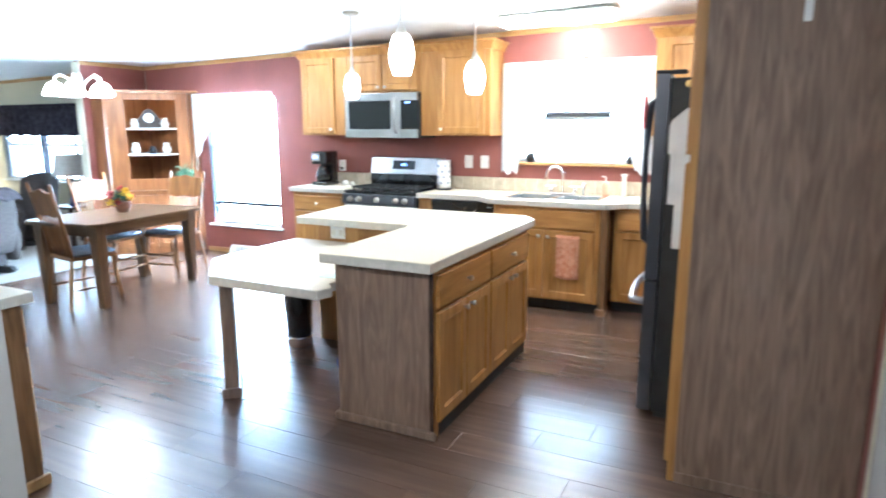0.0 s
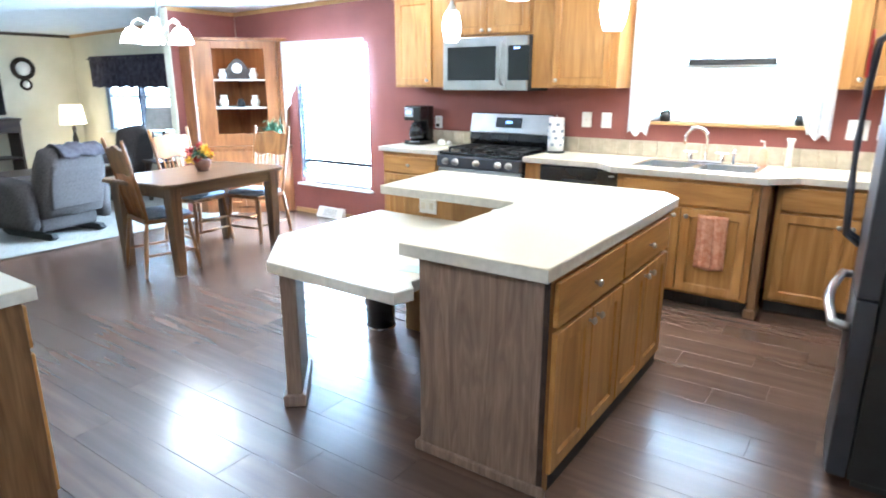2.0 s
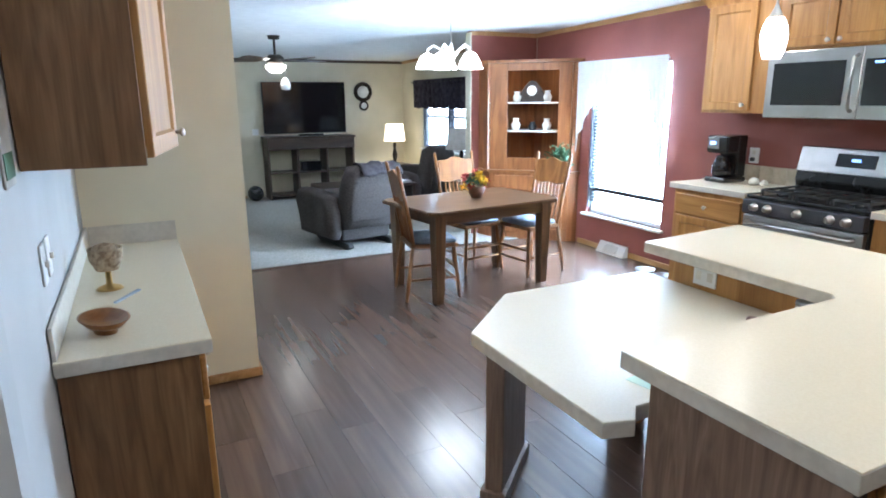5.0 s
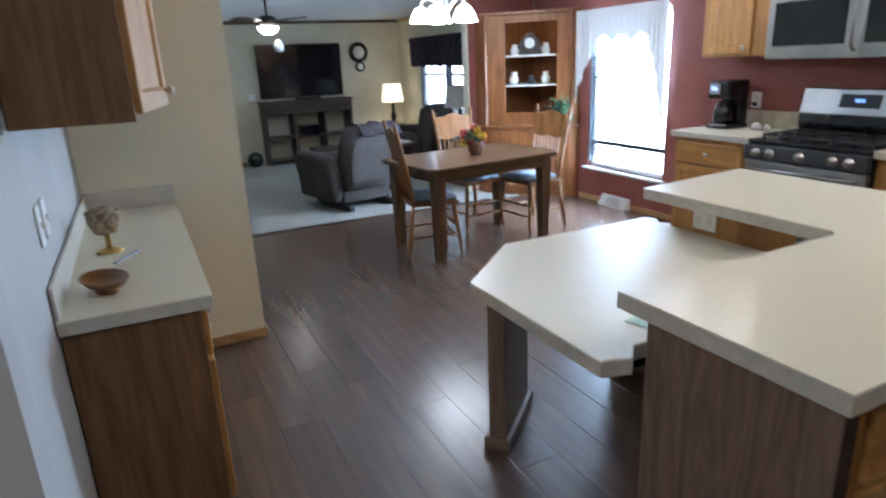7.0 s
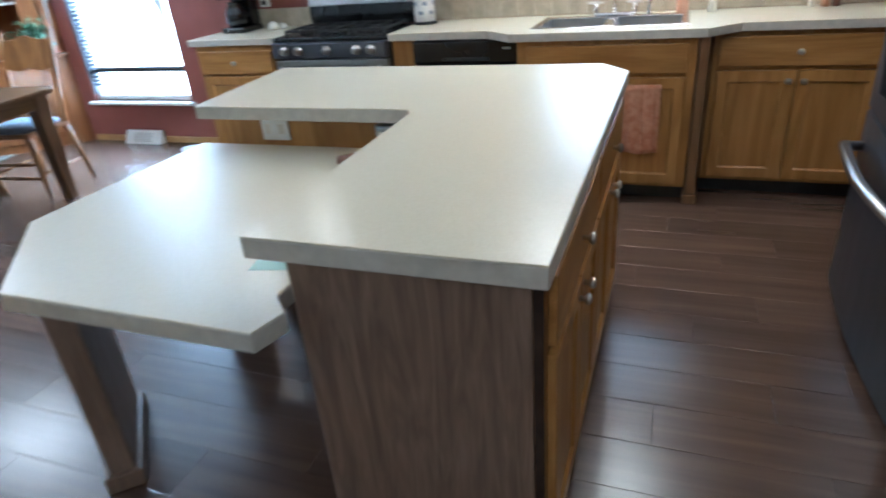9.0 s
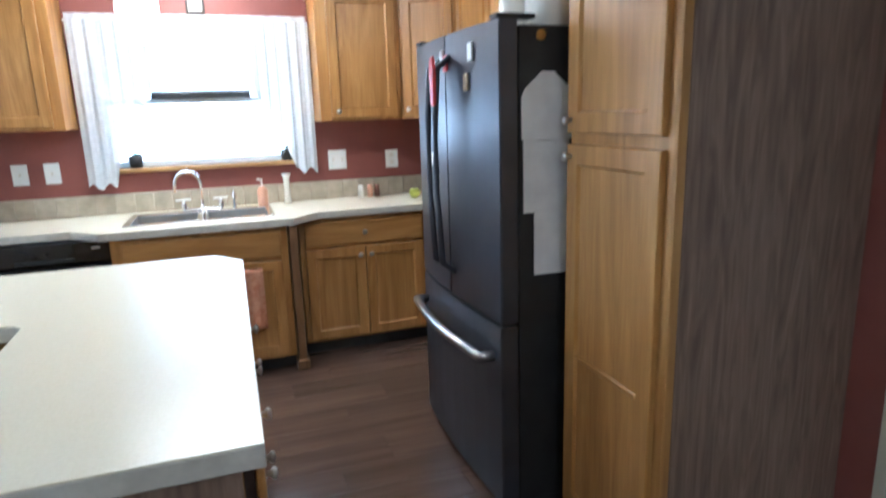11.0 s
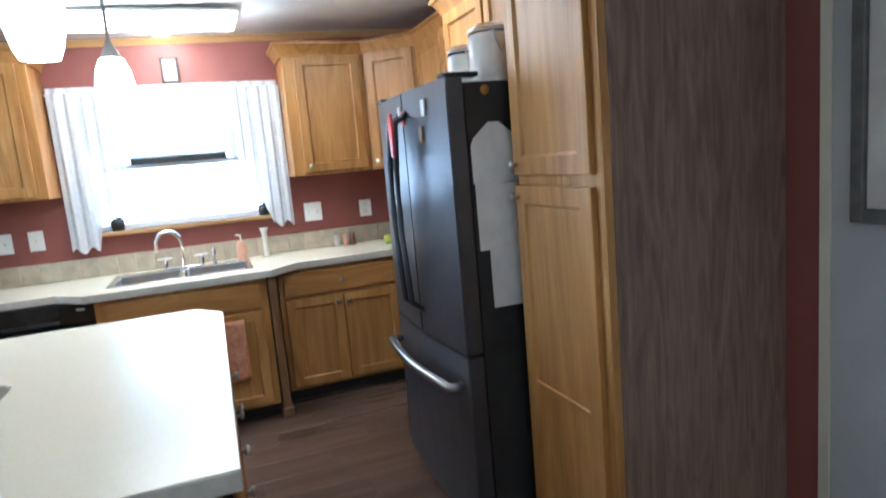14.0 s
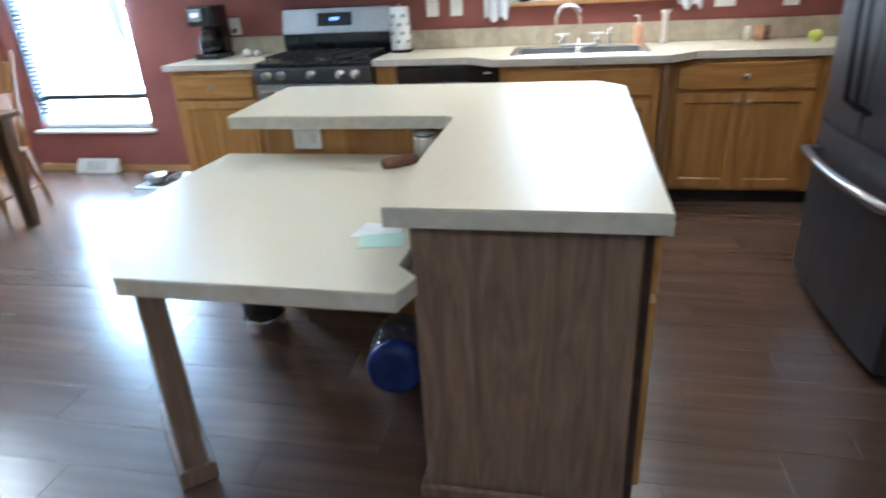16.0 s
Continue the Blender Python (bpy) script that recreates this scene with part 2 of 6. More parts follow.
SHADE_OFF = mixed("grey_linen_shade", (0.40, 0.38, 0.34), (0.48, 0.45, 0.41), 20, 0.9, 0, 200, 0.3, 0.1)
OUTSIDE = glow("bright_overcast_distance", (0.86, 0.94, 1.0), 4.0)
ARTGREY = mixed("faded_print", (0.25, 0.22, 0.19), (0.55, 0.50, 0.44), 3.5, 0.6, 0, 40, 0.1)
MOUNT = mixed("blotched_mount_board", (0.46, 0.42, 0.38), (0.62, 0.58, 0.53), 4.0, 0.55, 0, 40, 0.1)
FRAME_GREY = mixed("grey_washed_frame", (0.085, 0.080, 0.072), (0.13, 0.12, 0.108), 18, 0.5, 0, 90, 0.2)
ARTDARK = mixed("dark_botanical_print", (0.06, 0.05, 0.05), (0.30, 0.22, 0.20), 22, 0.6, 0, 40, 0.1)
BASKET = mixed("woven_basket", (0.16, 0.10, 0.05), (0.42, 0.33, 0.22), 55, 0.8, 0, 120, 0.8)
PLANK = plank_material()

# ---- building helpers ----
ROOT = {}


def thing(name, loc, label, category, group="", kind="", m=None):
    """An Empty at the base of a thing. Without m its parts are given in world coordinates, with m in its own."""
    ob = new(name)
    ob.empty_display_size = 0.1
    ob.matrix_world = m if m is not None else Matrix.Translation(loc)
    ROOT[ob] = Matrix.Identity(4) if m is not None else Matrix.Translation(loc).inverted()
    return tagged(ob, label, category, group, kind)


def part(name, bm, material, parent, label="", smooth=False):
    me = bpy.data.meshes.new(name)
    bmesh.ops.recalc_face_normals(bm, faces=bm.faces)
    bm.transform(ROOT.get(parent, Matrix.Identity(4)))
    bm.to_mesh(me)
    bm.free()
    me.materials.append(material)
    if smooth:
        me.shade_smooth()
    ob = new(name, me)
    ob.parent = parent
    ROOT[ob] = ROOT.get(parent, Matrix.Identity(4))
    if label:
        ob["label"] = label
    return ob


def solo(name, bm, material, label, category, kind="", group="", smooth=False):
    me = bpy.data.meshes.new(name)
    bmesh.ops.recalc_face_normals(bm, faces=bm.faces)
    bm.to_mesh(me)
    bm.free()
    me.materials.append(material)
    if smooth:
        me.shade_smooth()
    return tagged(new(name, me), label, category, group, kind)


def add_box(bm, x0, x1, y0, y1, z0, z1, m=None):
    vs = [bm.verts.new((x, y, z)) for z in (z0, z1) for y in (y0, y1) for x in (x0, x1)]
    for f in ((0, 2, 3, 1), (4, 5, 7, 6), (0, 1, 5, 4), (2, 6, 7, 3), (0, 4, 6, 2), (1, 3, 7, 5)):
        bm.faces.new([vs[i] for i in f])
    if m is not None:
        bmesh.ops.transform(bm, matrix=m, verts=vs)
    return vs


def box(x0, x1, y0, y1, z0, z1, bevel=0.003, seg=1, m=None):
    bm = bmesh.new()
    add_box(bm, min(x0, x1), max(x0, x1), min(y0, y1), max(y0, y1), min(z0, z1), max(z0, z1))
    if bevel:
        bmesh.ops.bevel(bm, geom=bm.edges[:], offset=bevel, segments=seg, affect="EDGES", profile=0.5)
    if m is not None:
        bm.transform(m)
    return bm


def boxes(rows, bevel=0.0, m=None):
    bm = bmesh.new()
    for r in rows:
        add_box(bm, *r)
    if bevel:
        bmesh.ops.bevel(bm, geom=bm.edges[:], offset=bevel, segments=1, affect="EDGES")
    if m is not None:
        bm.transform(m)
    return bm


def prism(points, z0, z1, bevel=0.0, seg=2, m=None):
    """An upright prism over a plan outline."""
    bm = bmesh.new()
    f = bm.faces.new([bm.verts.new((x, y, z0)) for x, y in points])
    up = bmesh.ops.extrude_face_region(bm, geom=[f])["geom"]
    bmesh.ops.translate(bm, vec=(0, 0, z1 - z0), verts=[v for v in up if isinstance(v, bmesh.types.BMVert)])
    if bevel:
        bmesh.ops.bevel(bm, geom=bm.edges[:], offset=bevel, segments=seg, affect="EDGES")
    if m is not None:
        bm.transform(m)
    return bm


def lathe(profile, n=24, m=None):
    """A turned shape from (radius, height) pairs."""
    bm = bmesh.new()
    rings = []
    for r, z in profile:
        if r < 1e-5:
            rings.append([bm.verts.new((0, 0, z))])
        else:
            rings.append([bm.verts.new((r * math.cos(2 * math.pi * i / n), r * math.sin(2 * math.pi * i / n), z)) for i in range(n)])
    for a, b in zip(rings, rings[1:]):
        for i in range(n):
            j = (i + 1) % n
            if len(a) == 1 and len(b) == 1:
                continue
            if len(a) == 1:
                bm.faces.new((a[0], b[j], b[i]))
            elif len(b) == 1:
                bm.faces.new((a[i], a[j], b[0]))
            else:
                bm.faces.new((a[i], a[j], b[j], b[i]))
    if m is not None:
        bm.transform(m)
    return bm


def tube(path, r, n=10, bm=None, m=None):
    """A round bar along a path; r is one radius or one for each point."""
    bm = bm or bmesh.new()
    path = [Vector(p) for p in path]
    rs = r if isinstance(r, (list, tuple)) else [r] * len(path)
    rings, made = [], []
    for i, p in enumerate(path):
        d = (path[min(i + 1, len(path) - 1)] - path[max(i - 1, 0)]).normalized()
        q = d.to_track_quat("Z", "Y")
        ring = [bm.verts.new(p + q @ Vector((rs[i] * math.cos(2 * math.pi * k / n), rs[i] * math.sin(2 * math.pi * k / n), 0))) for k in range(n)]
        rings.append(ring)
        made += ring
    for a, b in zip(rings, rings[1:]):
        for k in range(n):
            bm.faces.new((a[k], a[(k + 1) % n], b[(k + 1) % n], b[k]))
    bm.faces.new(rings[0][::-1])
    bm.faces.new(rings[-1])
    if m is not None:
        bmesh.ops.transform(bm, matrix=m, verts=made)
    return bm


def facing(origin, n):
    """A frame on an upright front: x to the right along it, y into it, z up. n: the way that it faces."""
    n = Vector((*n, 0)).normalized()
    u = Vector((-n.y, n.x, 0))
    return Matrix(((u.x, -n.x, 0, origin[0]), (u.y, -n.y, 0, origin[1]), (0, 0, 1, origin[2]), (0, 0, 0, 1)))


def panel_front(w, h, t=0.02, rail=0.06, m=None):
    """A framed door: two stiles, two rails and a set-back panel."""
    bm = bmesh.new()
    c = 0.003
    rings = []
    for inset, y in ((0, 0), (0, c - t), (c, -t), (rail - c, -t), (rail, c - t), (rail + 0.006, 0.010 - t)):
        rings.append([bm.verts.new(p) for p in ((inset, y, inset), (w - inset, y, inset), (w - inset, y, h - inset), (inset, y, h - inset))])
    bm.faces.new(rings[0][::-1])
    for p, q in zip(rings, rings[1:]):
        for k in range(4):
            bm.faces.new((p[k], p[(k + 1) % 4], q[(k + 1) % 4], q[k]))
    bm.faces.new(rings[-1])
    if m is not None:
        bm.transform(m)
    return bm


def knob(parent, m):
    return part("knob", lathe([(0, 0), (0.007, 0), (0.006, 0.012), (0.014, 0.018), (0.016, 0.024), (0.010, 0.030), (0, 0.031)], 14, m @ pose(0, 0, 0, 90, 0, 0)), NICKEL, parent, "satin nickel knob", True)


def cabinet(name, origin, n, w, depth, h, fronts, label, group="", wood_body=OAK, toe=0.0):
    """A cabinet unit. fronts: rows of kind, u0, u1, v0, v1 and the knob's u, v."""
    f = facing(origin, n)
    ob = thing(name, origin, label, "cabinet", group)
    part("body", box(0, w, 0, depth, toe, h, 0.002, 1, f), wood_body, ob)
    if toe:
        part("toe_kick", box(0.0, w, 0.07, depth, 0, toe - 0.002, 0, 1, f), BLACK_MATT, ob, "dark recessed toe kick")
    for kind, u0, u1, v0, v1, ku, kv in fronts:
        m = f @ Matrix.Translation((u0, -0.0015, v0))
        if kind == "door":
            d = part("door", panel_front(u1 - u0, v1 - v0, 0.02, 0.058, m), OAK, ob)
        else:
            d = part("drawer_front", box(0, u1 - u0, -0.02, 0, 0, v1 - v0, 0.005, 2, m), OAK_Y if abs(n[0]) > 0.7 else OAK_X, ob)
        if ku is not None:
            knob(d, f @ Matrix.Translation((ku, -0.0215, kv)))
    return ob

# ---- structure ----
EAST, WEST, TOP = 0.60, -11.0, 2.55


def ceiling_height(x):
    return 2.44 + 0.022 * (x + 0.8)


def wall(name, rows, material, label):
    return solo(name, boxes(rows), material, label, "wall", "structure")


def wall_with_holes(x0, x1, holes):
    """Rows of boxes for the outer wall from x0 to x1 with openings (xa, xb, za, zb)."""
    rows, x = [], x0
    for xa, xb, za, zb in holes:
        rows += [(x, xa, WALL_Y, WALL_Y + 0.14, 0, TOP), (xa, xb, WALL_Y, WALL_Y + 0.14, 0, za), (xa, xb, WALL_Y, WALL_Y + 0.14, zb, TOP)]
        x = xb
    return rows + [(x, x1, WALL_Y, WALL_Y + 0.14, 0, TOP)]


KW = (-1.90, -0.70, 1.21, 2.05)
DW = (-5.88, -4.80, 0.36, 1.90)
LW = (-10.15, -8.30, 0.78, 1.80)
wall("wall_north", wall_with_holes(-6.90, EAST, [DW, KW]), RED, "brick-red painted outer wall with two windows")
wall("wall_north_living", wall_with_holes(WEST, -6.902, [LW]), CREAM, "cream painted living room wall with a window")
wall("wall_east_kitchen", [(EAST, EAST + 0.12, 2.642, WALL_Y + 0.14, 0, TOP)], RED, "brick-red painted kitchen side wall")
wall("wall_east_hall", [(EAST, EAST + 0.12, -1.6, 2.61, 0, TOP)], GREYWHITE, "pale grey painted hall wall")
wall("wall_south_hall", [(-2.07, EAST + 0.12, -1.72, -1.602, 0, TOP)], GREYWHITE, "pale grey painted hall wall")
wall("wall_hall_west", [(-2.07, -1.95, -1.6, 1.17, 0, TOP)], GREYWHITE, "pale grey painted hall wall")
wall("wall_desk", [(-4.10, -2.07, 1.052, 1.17, 0, TOP)], GREYWHITE, "pale grey painted wall behind the desk counter")
wall("wall_wing", [(-4.22, -4.102, -0.30, 1.96, 0, TOP)], CREAM_IN_LIGHT, "cream painted partition wall beside the desk")
wall("wall_stub", [(-7.00, -6.904, 4.92, WALL_Y - 0.002, 0, TOP)], RED, "brick-red painted stub wall behind the hutch")
wall("wall_west", [(WEST - 0.12, WEST, -0.42, WALL_Y + 0.14, 0, TOP)], CREAM, "cream painted wall behind the television")
wall("wall_south_living", [(WEST, -4.10, -0.42, -0.302, 0, TOP)], CREAM, "cream painted living room wall")
solo("trim", box(-7.012, -6.892, 4.905, 4.919, 0, 2.29, 0.002), CREAM, "pale corner trim on the stub wall", "trim", "structure")
solo("trim", box(EAST - 0.008, EAST - 0.001, 2.607, 2.645, 0, 2.46, 0.002), CREAM, "pale corner strip between two wall colours", "trim", "structure")

bm = bmesh.new()
cs = [bm.verts.new((x, y, ceiling_height(x) + dz)) for dz in (0, 0.1) for x, y in ((WEST, -1.6), (EAST, -1.6), (EAST, WALL_Y), (WEST, WALL_Y))]
for f in ((0, 1, 2, 3), (7, 6, 5, 4), (0, 4, 5, 1), (1, 5, 6, 2), (2, 6, 7, 3), (3, 7, 4, 0)):
    bm.faces.new([cs[i] for i in f])
solo("ceiling", bm, CEIL, "white textured ceiling", "ceiling", "structure")


def cornice(a, b, d, material, label):
    """A small wooden strip under the ceiling from a to b; d is the way into the room."""
    bm = bmesh.new()
    dx, dy = d
    prof = [(0.0, -0.002), (0.03, -0.002), (0.022, -0.018), (0.006, -0.045), (0.0, -0.045)]
    rings = [[bm.verts.new((p[0] + dx * (o + 0.001), p[1] + dy * (o + 0.001), ceiling_height(p[0]) + h)) for o, h in prof] for p in (a, b)]
    k = len(prof)
    for i in range(k):
        bm.faces.new((rings[0][i], rings[0][(i + 1) % k], rings[1][(i + 1) % k], rings[1][i]))
    bm.faces.new(rings[0])
    bm.faces.new(rings[1][::-1])
    return solo("trim", bm, material, label, "cornice", "structure")


cornice((-6.9, WALL_Y), (EAST, WALL_Y), (0, -1), PINE, "narrow oak strip under the kitchen ceiling")
cornice((WEST, WALL_Y), (-7.0, WALL_Y), (0, -1), PINE, "narrow oak strip under the living room ceiling")
cornice((WEST, -0.3), (WEST, WALL_Y), (1, 0), DARKWOOD, "narrow wood strip under the living room ceiling")
cornice((-6.904, 4.92), (-6.904, WALL_Y), (1, 0), PINE, "narrow oak strip above the hutch")
cornice((EAST, 2.7), (EAST, WALL_Y), (-1, 0), PINE, "narrow oak strip under the ceiling by the pantry")


def baseboard(x0, x1, y0, y1):
    bm = boxes([(x0, x1, y0, y1, 0.0, 0.055)], 0.003)
    return solo("baseboard", bm, PINE, "honey oak baseboard along the wall", "baseboard", "structure")


baseboard(-6.0, -4.20, WALL_Y - 0.014, WALL_Y - 0.001)
baseboard(-4.101, -4.088, 1.62, 1.96)
baseboard(-4.222, -4.088, 1.961, 1.975)
baseboard(WEST + 0.001, WEST + 0.014, -0.3, 3.0)
baseboard(WEST + 0.015, -7.0, WALL_Y - 0.014, WALL_Y - 0.001)
baseboard(EAST - 0.014, EAST - 0.001, -1.6, 2.60)
baseboard(-1.949, -1.936, -1.6, 1.04)
baseboard(-2.50, -1.95, 1.171, 1.184)
solo("ground", boxes([(-60, 60, -60, 60, -0.6, -0.5)]), mixed("dull_lawn", (0.05, 0.08, 0.03), (0.10, 0.13, 0.05), 1, 0.9), "dull green lawn around the house", "ground", "structure")
solo("subfloor", boxes([(-6.46, EAST + 0.1, -1.7, WALL_Y, -0.12, -0.013)]), BLACK_MATT, "dark floor underlay between the planks", "floor", "structure")
solo("carpet", boxes([(WEST, -6.463, -0.3, WALL_Y, -0.1, 0.012)]), CARPET, "pale beige cut-pile carpet in the living room", "carpet", "structure")
solo("threshold", boxes([(-6.475, -6.445, -0.3, 4.9, -0.01, 0.014)], 0.003), DARKWOOD, "dark strip between carpet and laminate", "threshold", "structure")
solo("backdrop", boxes([(-16, 5, 8.6, 8.65, -0.5, 6)]), OUTSIDE, "bright hazy daylight beyond the windows", "backdrop", "structure")


def window(name, hole, rails, sill, label, frame_mat=WHITE):
    xa, xb, za, zb = hole
    y0, y1 = WALL_Y + 0.05, WALL_Y + 0.10
    ob = thing(name, ((xa + xb) / 2, y0, za), label, "window", kind="structure")
    part("window_frame", boxes([(xa, xa + 0.04, y0, y1, za, zb), (xb - 0.04, xb, y0, y1, za, zb), (xa + 0.04, xb - 0.04, y0, y1, za, za + 0.04), (xa + 0.04, xb - 0.04, y0, y1, zb - 0.04, zb)], 0.004), frame_mat, ob)
    for z, t, mat in rails:
        part("sash_rail", box(xa + 0.04, xb - 0.04, y0 - 0.01, y1 - 0.01, z, z + t, 0.003), mat, ob)
    zs = [za + 0.04] + [r[0] + r[1] for r in rails]
    ze = [r[0] for r in rails] + [zb - 0.04]
    for a, b in zip(zs, ze):
        p = part("pane", boxes([(xa + 0.04, xb - 0.04, y0 + 0.02, y0 + 0.024, a, b)]), CLEAR, ob, "clear window glass")
        p.visible_shadow = False
    if sill:
        part("window_sill", box(xa - 0.04, xb + 0.04, WALL_Y - 0.05, WALL_Y + 0.05, za - 0.025, za, 0.004), sill, ob)
    return ob


window("window_1", KW, [(1.60, 0.035, WHITE)], PINE, "white framed kitchen window over the sink")
window("window_2", DW, [(0.60, 0.04, BLACK_MATT), (1.30, 0.02, WHITE)], WHITE, "tall white dining room window with a low sill")
window("window_3", LW, [(1.28, 0.04, WHITE)], WHITE, "wide living room window behind a dark valance")
solo("trim", boxes([(-9.30, -9.22, WALL_Y + 0.03, WALL_Y + 0.11, LW[2], LW[3])], 0.003), VALANCE, "dark mullion between two living room windows", "trim", "structure")


def pleated(x0, x1, y, top, bottom, waves, depth, phase=0.0, cols=90, rows=14):
    """A hanging cloth with folds. bottom: its lower edge as a function of 0..1 along it."""
    bm = bmesh.new()
    grid = []
    for j in range(rows + 1):
        row = []
        for i in range(cols + 1):
            u = i / cols
            z = top + (bottom(u) - top) * j / rows
            k = 0.4 + 0.6 * j / rows
            dy = depth * k * (math.sin(u * waves * 6.283 + phase) + 0.4 * math.sin(u * waves * 15.1 + 1.3 + phase))
            row.append(bm.verts.new((x0 + (x1 - x0) * u, y + dy, z)))
        grid.append(row)
    for a, b in zip(grid, grid[1:]):
        for i in range(cols):
            bm.faces.new((a[i], a[i + 1], b[i + 1], b[i]))
    return bm


def rod(x0, x1, y, z, r, mat, parent):
    part("rod", tube([(x0, y, z), (x1, y, z)], r, 10), mat, parent)


def swag(x0, x1, top, short, left, right, spread):
    """A lower edge that hangs down at both sides and is short in the middle."""
    def edge(u):
        a = max(0.0, 1 - u / spread)
        b = max(0.0, 1 - (1 - u) / spread)
        return top - short - (left - short) * a ** 0.8 - (right - short) * b ** 0.8 + 0.012 * math.sin(u * 70)
    return edge


kc = thing("kitchen_curtain", (-1.31, WALL_Y - 0.05, 1.1), "sheer white embroidered swag curtain over the sink window", "curtain")
rod(-2.01, -0.61, WALL_Y - 0.045, 2.085, 0.008, WHITE, kc)
part("valance", pleated(-2.0, -0.62, WALL_Y - 0.055, 2.125, lambda u: 1.79 + 0.010 * math.sin(u * 75), 17, 0.012), LACE, kc, "", True)
part("tier", pleated(-2.0, -1.55, WALL_Y - 0.07, 2.09, lambda u: 1.11 + 0.62 * max(0, (u - 0.35) / 0.65) ** 0.7 + 0.02 * math.sin(u * 30), 6, 0.012, 0.6, 50, 20), LACE, kc, "", True)
part("tier", pleated(-1.02, -0.61, WALL_Y - 0.07, 2.09, lambda u: 1.14 + 0.60 * max(0, (0.65 - u) / 0.65) ** 0.7 + 0.02 * math.sin(u * 30), 6, 0.012, 0.2, 50, 20), LACE, kc, "", True)

dc = thing("dining_curtain", (-5.5, WALL_Y - 0.05, 0.9), "sheer white lace swag curtain on the dining window", "curtain")
rod(-6.22, -4.80, WALL_Y - 0.045, 1.92, 0.008, WHITE, dc)
part("valance", pleated(-6.21, -4.80, WALL_Y - 0.055, 1.945, lambda u: 1.66 + 0.03 * math.sin(u * 34), 16, 0.013), LACE_D, dc, "", True)
part("tier", pleated(-6.21, -5.70, WALL_Y - 0.07, 1.93, lambda u: 0.80 + 0.82 * max(0, (u - 0.25) / 0.75) ** 0.6 + 0.02 * math.sin(u * 30), 6, 0.014, 0.6, 50, 20), LACE_D, dc, "", True)
part("tier", pleated(-5.02, -4.78, WALL_Y - 0.07, 1.93, lambda u: 0.95 + 0.70 * max(0, (0.8 - u) / 0.8) ** 0.6, 4, 0.012, 0.2, 30, 20), LACE_D, dc, "", True)

lv = thing("living_room_valance", (-9.4, WALL_Y - 0.06, 1.4), "dark patterned valance on a black rod", "valance")
rod(-10.45, -8.2, WALL_Y - 0.06, 1.84, 0.012, BLACK_MATT, lv)
part("valance", pleated(-10.38, -8.22, WALL_Y - 0.075, 1.88, lambda u: 1.43 + 0.012 * math.sin(u * 45), 13, 0.014, 0.3, 130, 8), VALANCE, lv, "", True)
lb = thing("living_blind", (-9.2, WALL_Y + 0.02, LW[2]), "open louvred blinds at the living window edges", "blind")
for xa, xb in ((-10.13, -9.93), (-9.20, -9.04), (-8.46, -8.31)):
    part("stile", box(xa - 0.012, xa, WALL_Y + 0.006, WALL_Y + 0.045, LW[2] + 0.02, 1.5, 0.002), LOUVRE, lb)
    for i in range(18):
        part("slat", box(xa + 0.001, xb, -0.018, 0.018, -0.0012, 0.0012, 0, 1, pose(0, WALL_Y + 0.026, LW[2] + 0.05 + 0.036 * i, 28, 0, 0)), LOUVRE, lb)

kb = thing("kitchen_blind", (-1.3, WALL_Y + 0.02, 1.6), "half-raised white slatted blind with a dark bottom edge", "blind")
part("head_rail", box(-1.86, -0.74, WALL_Y + 0.005, WALL_Y + 0.04, 2.0, 2.04, 0.003), WHITE, kb)
for i in range(11):
    part("slat", box(-1.84, -0.76, -0.022, 0.022, -0.001, 0.001, 0, 1, pose(0, WALL_Y + 0.022, 1.975 - 0.03 * i, 24, 0, 0)), BLIND, kb)
part("bottom_rail", box(-1.60, -1.00, WALL_Y + 0.005, WALL_Y + 0.035, 1.628, 1.672, 0.004), BLACK_MATT, kb, "dark bottom rail")
db = thing("dining_blind", (-5.8, WALL_Y + 0.02, 0.45), "dark louvred strip inside the dining window", "blind")
part("stile", box(-5.875, -5.86, WALL_Y + 0.006, WALL_Y + 0.04, 0.42, 1.6, 0.002), LOUVRE, db)
for i in range(30):
    part("slat", box(-5.868, -5.765, -0.018, 0.018, -0.0012, 0.0012, 0, 1, pose(0, WALL_Y + 0.026, 0.50 + 0.034 * i, 28, 0, 0)), LOUVRE, db)


# ---- kitchen: base run along the window wall ----
CT = 0.93
S = (0, -1)
BY, BUMP = 5.235, 5.075
cabinet("base_cabinet", (-4.13, BY, 0), S, 0.645, 0.56, CT - 0.045, [("drawer", 0.03, 0.615, 0.70, 0.85, 0.32, 0.775), ("door", 0.03, 0.615, 0.11, 0.685, 0.57, 0.62)], "honey oak base cabinet with drawer beside the range", "kitchen base cabinets", OAK, 0.09)
cabinet("base_cabinet", (-2.64, BY, 0), S, 0.135, 0.56, CT - 0.045, [], "narrow honey oak filler cabinet beside the dishwasher", "kitchen base cabinets", OAK, 0.09)
cabinet("sink_cabinet", (-1.82, BUMP, 0), S, 0.92, 0.72, CT - 0.045, [("drawer", 0.06, 0.88, 0.71, 0.86, None, None), ("door", 0.06, 0.455, 0.11, 0.69, 0.42, 0.64), ("door", 0.465, 0.88, 0.11, 0.69, 0.50, 0.64)], "honey oak sink cabinet standing forward of the run", "kitchen base cabinets", OAK, 0.09)
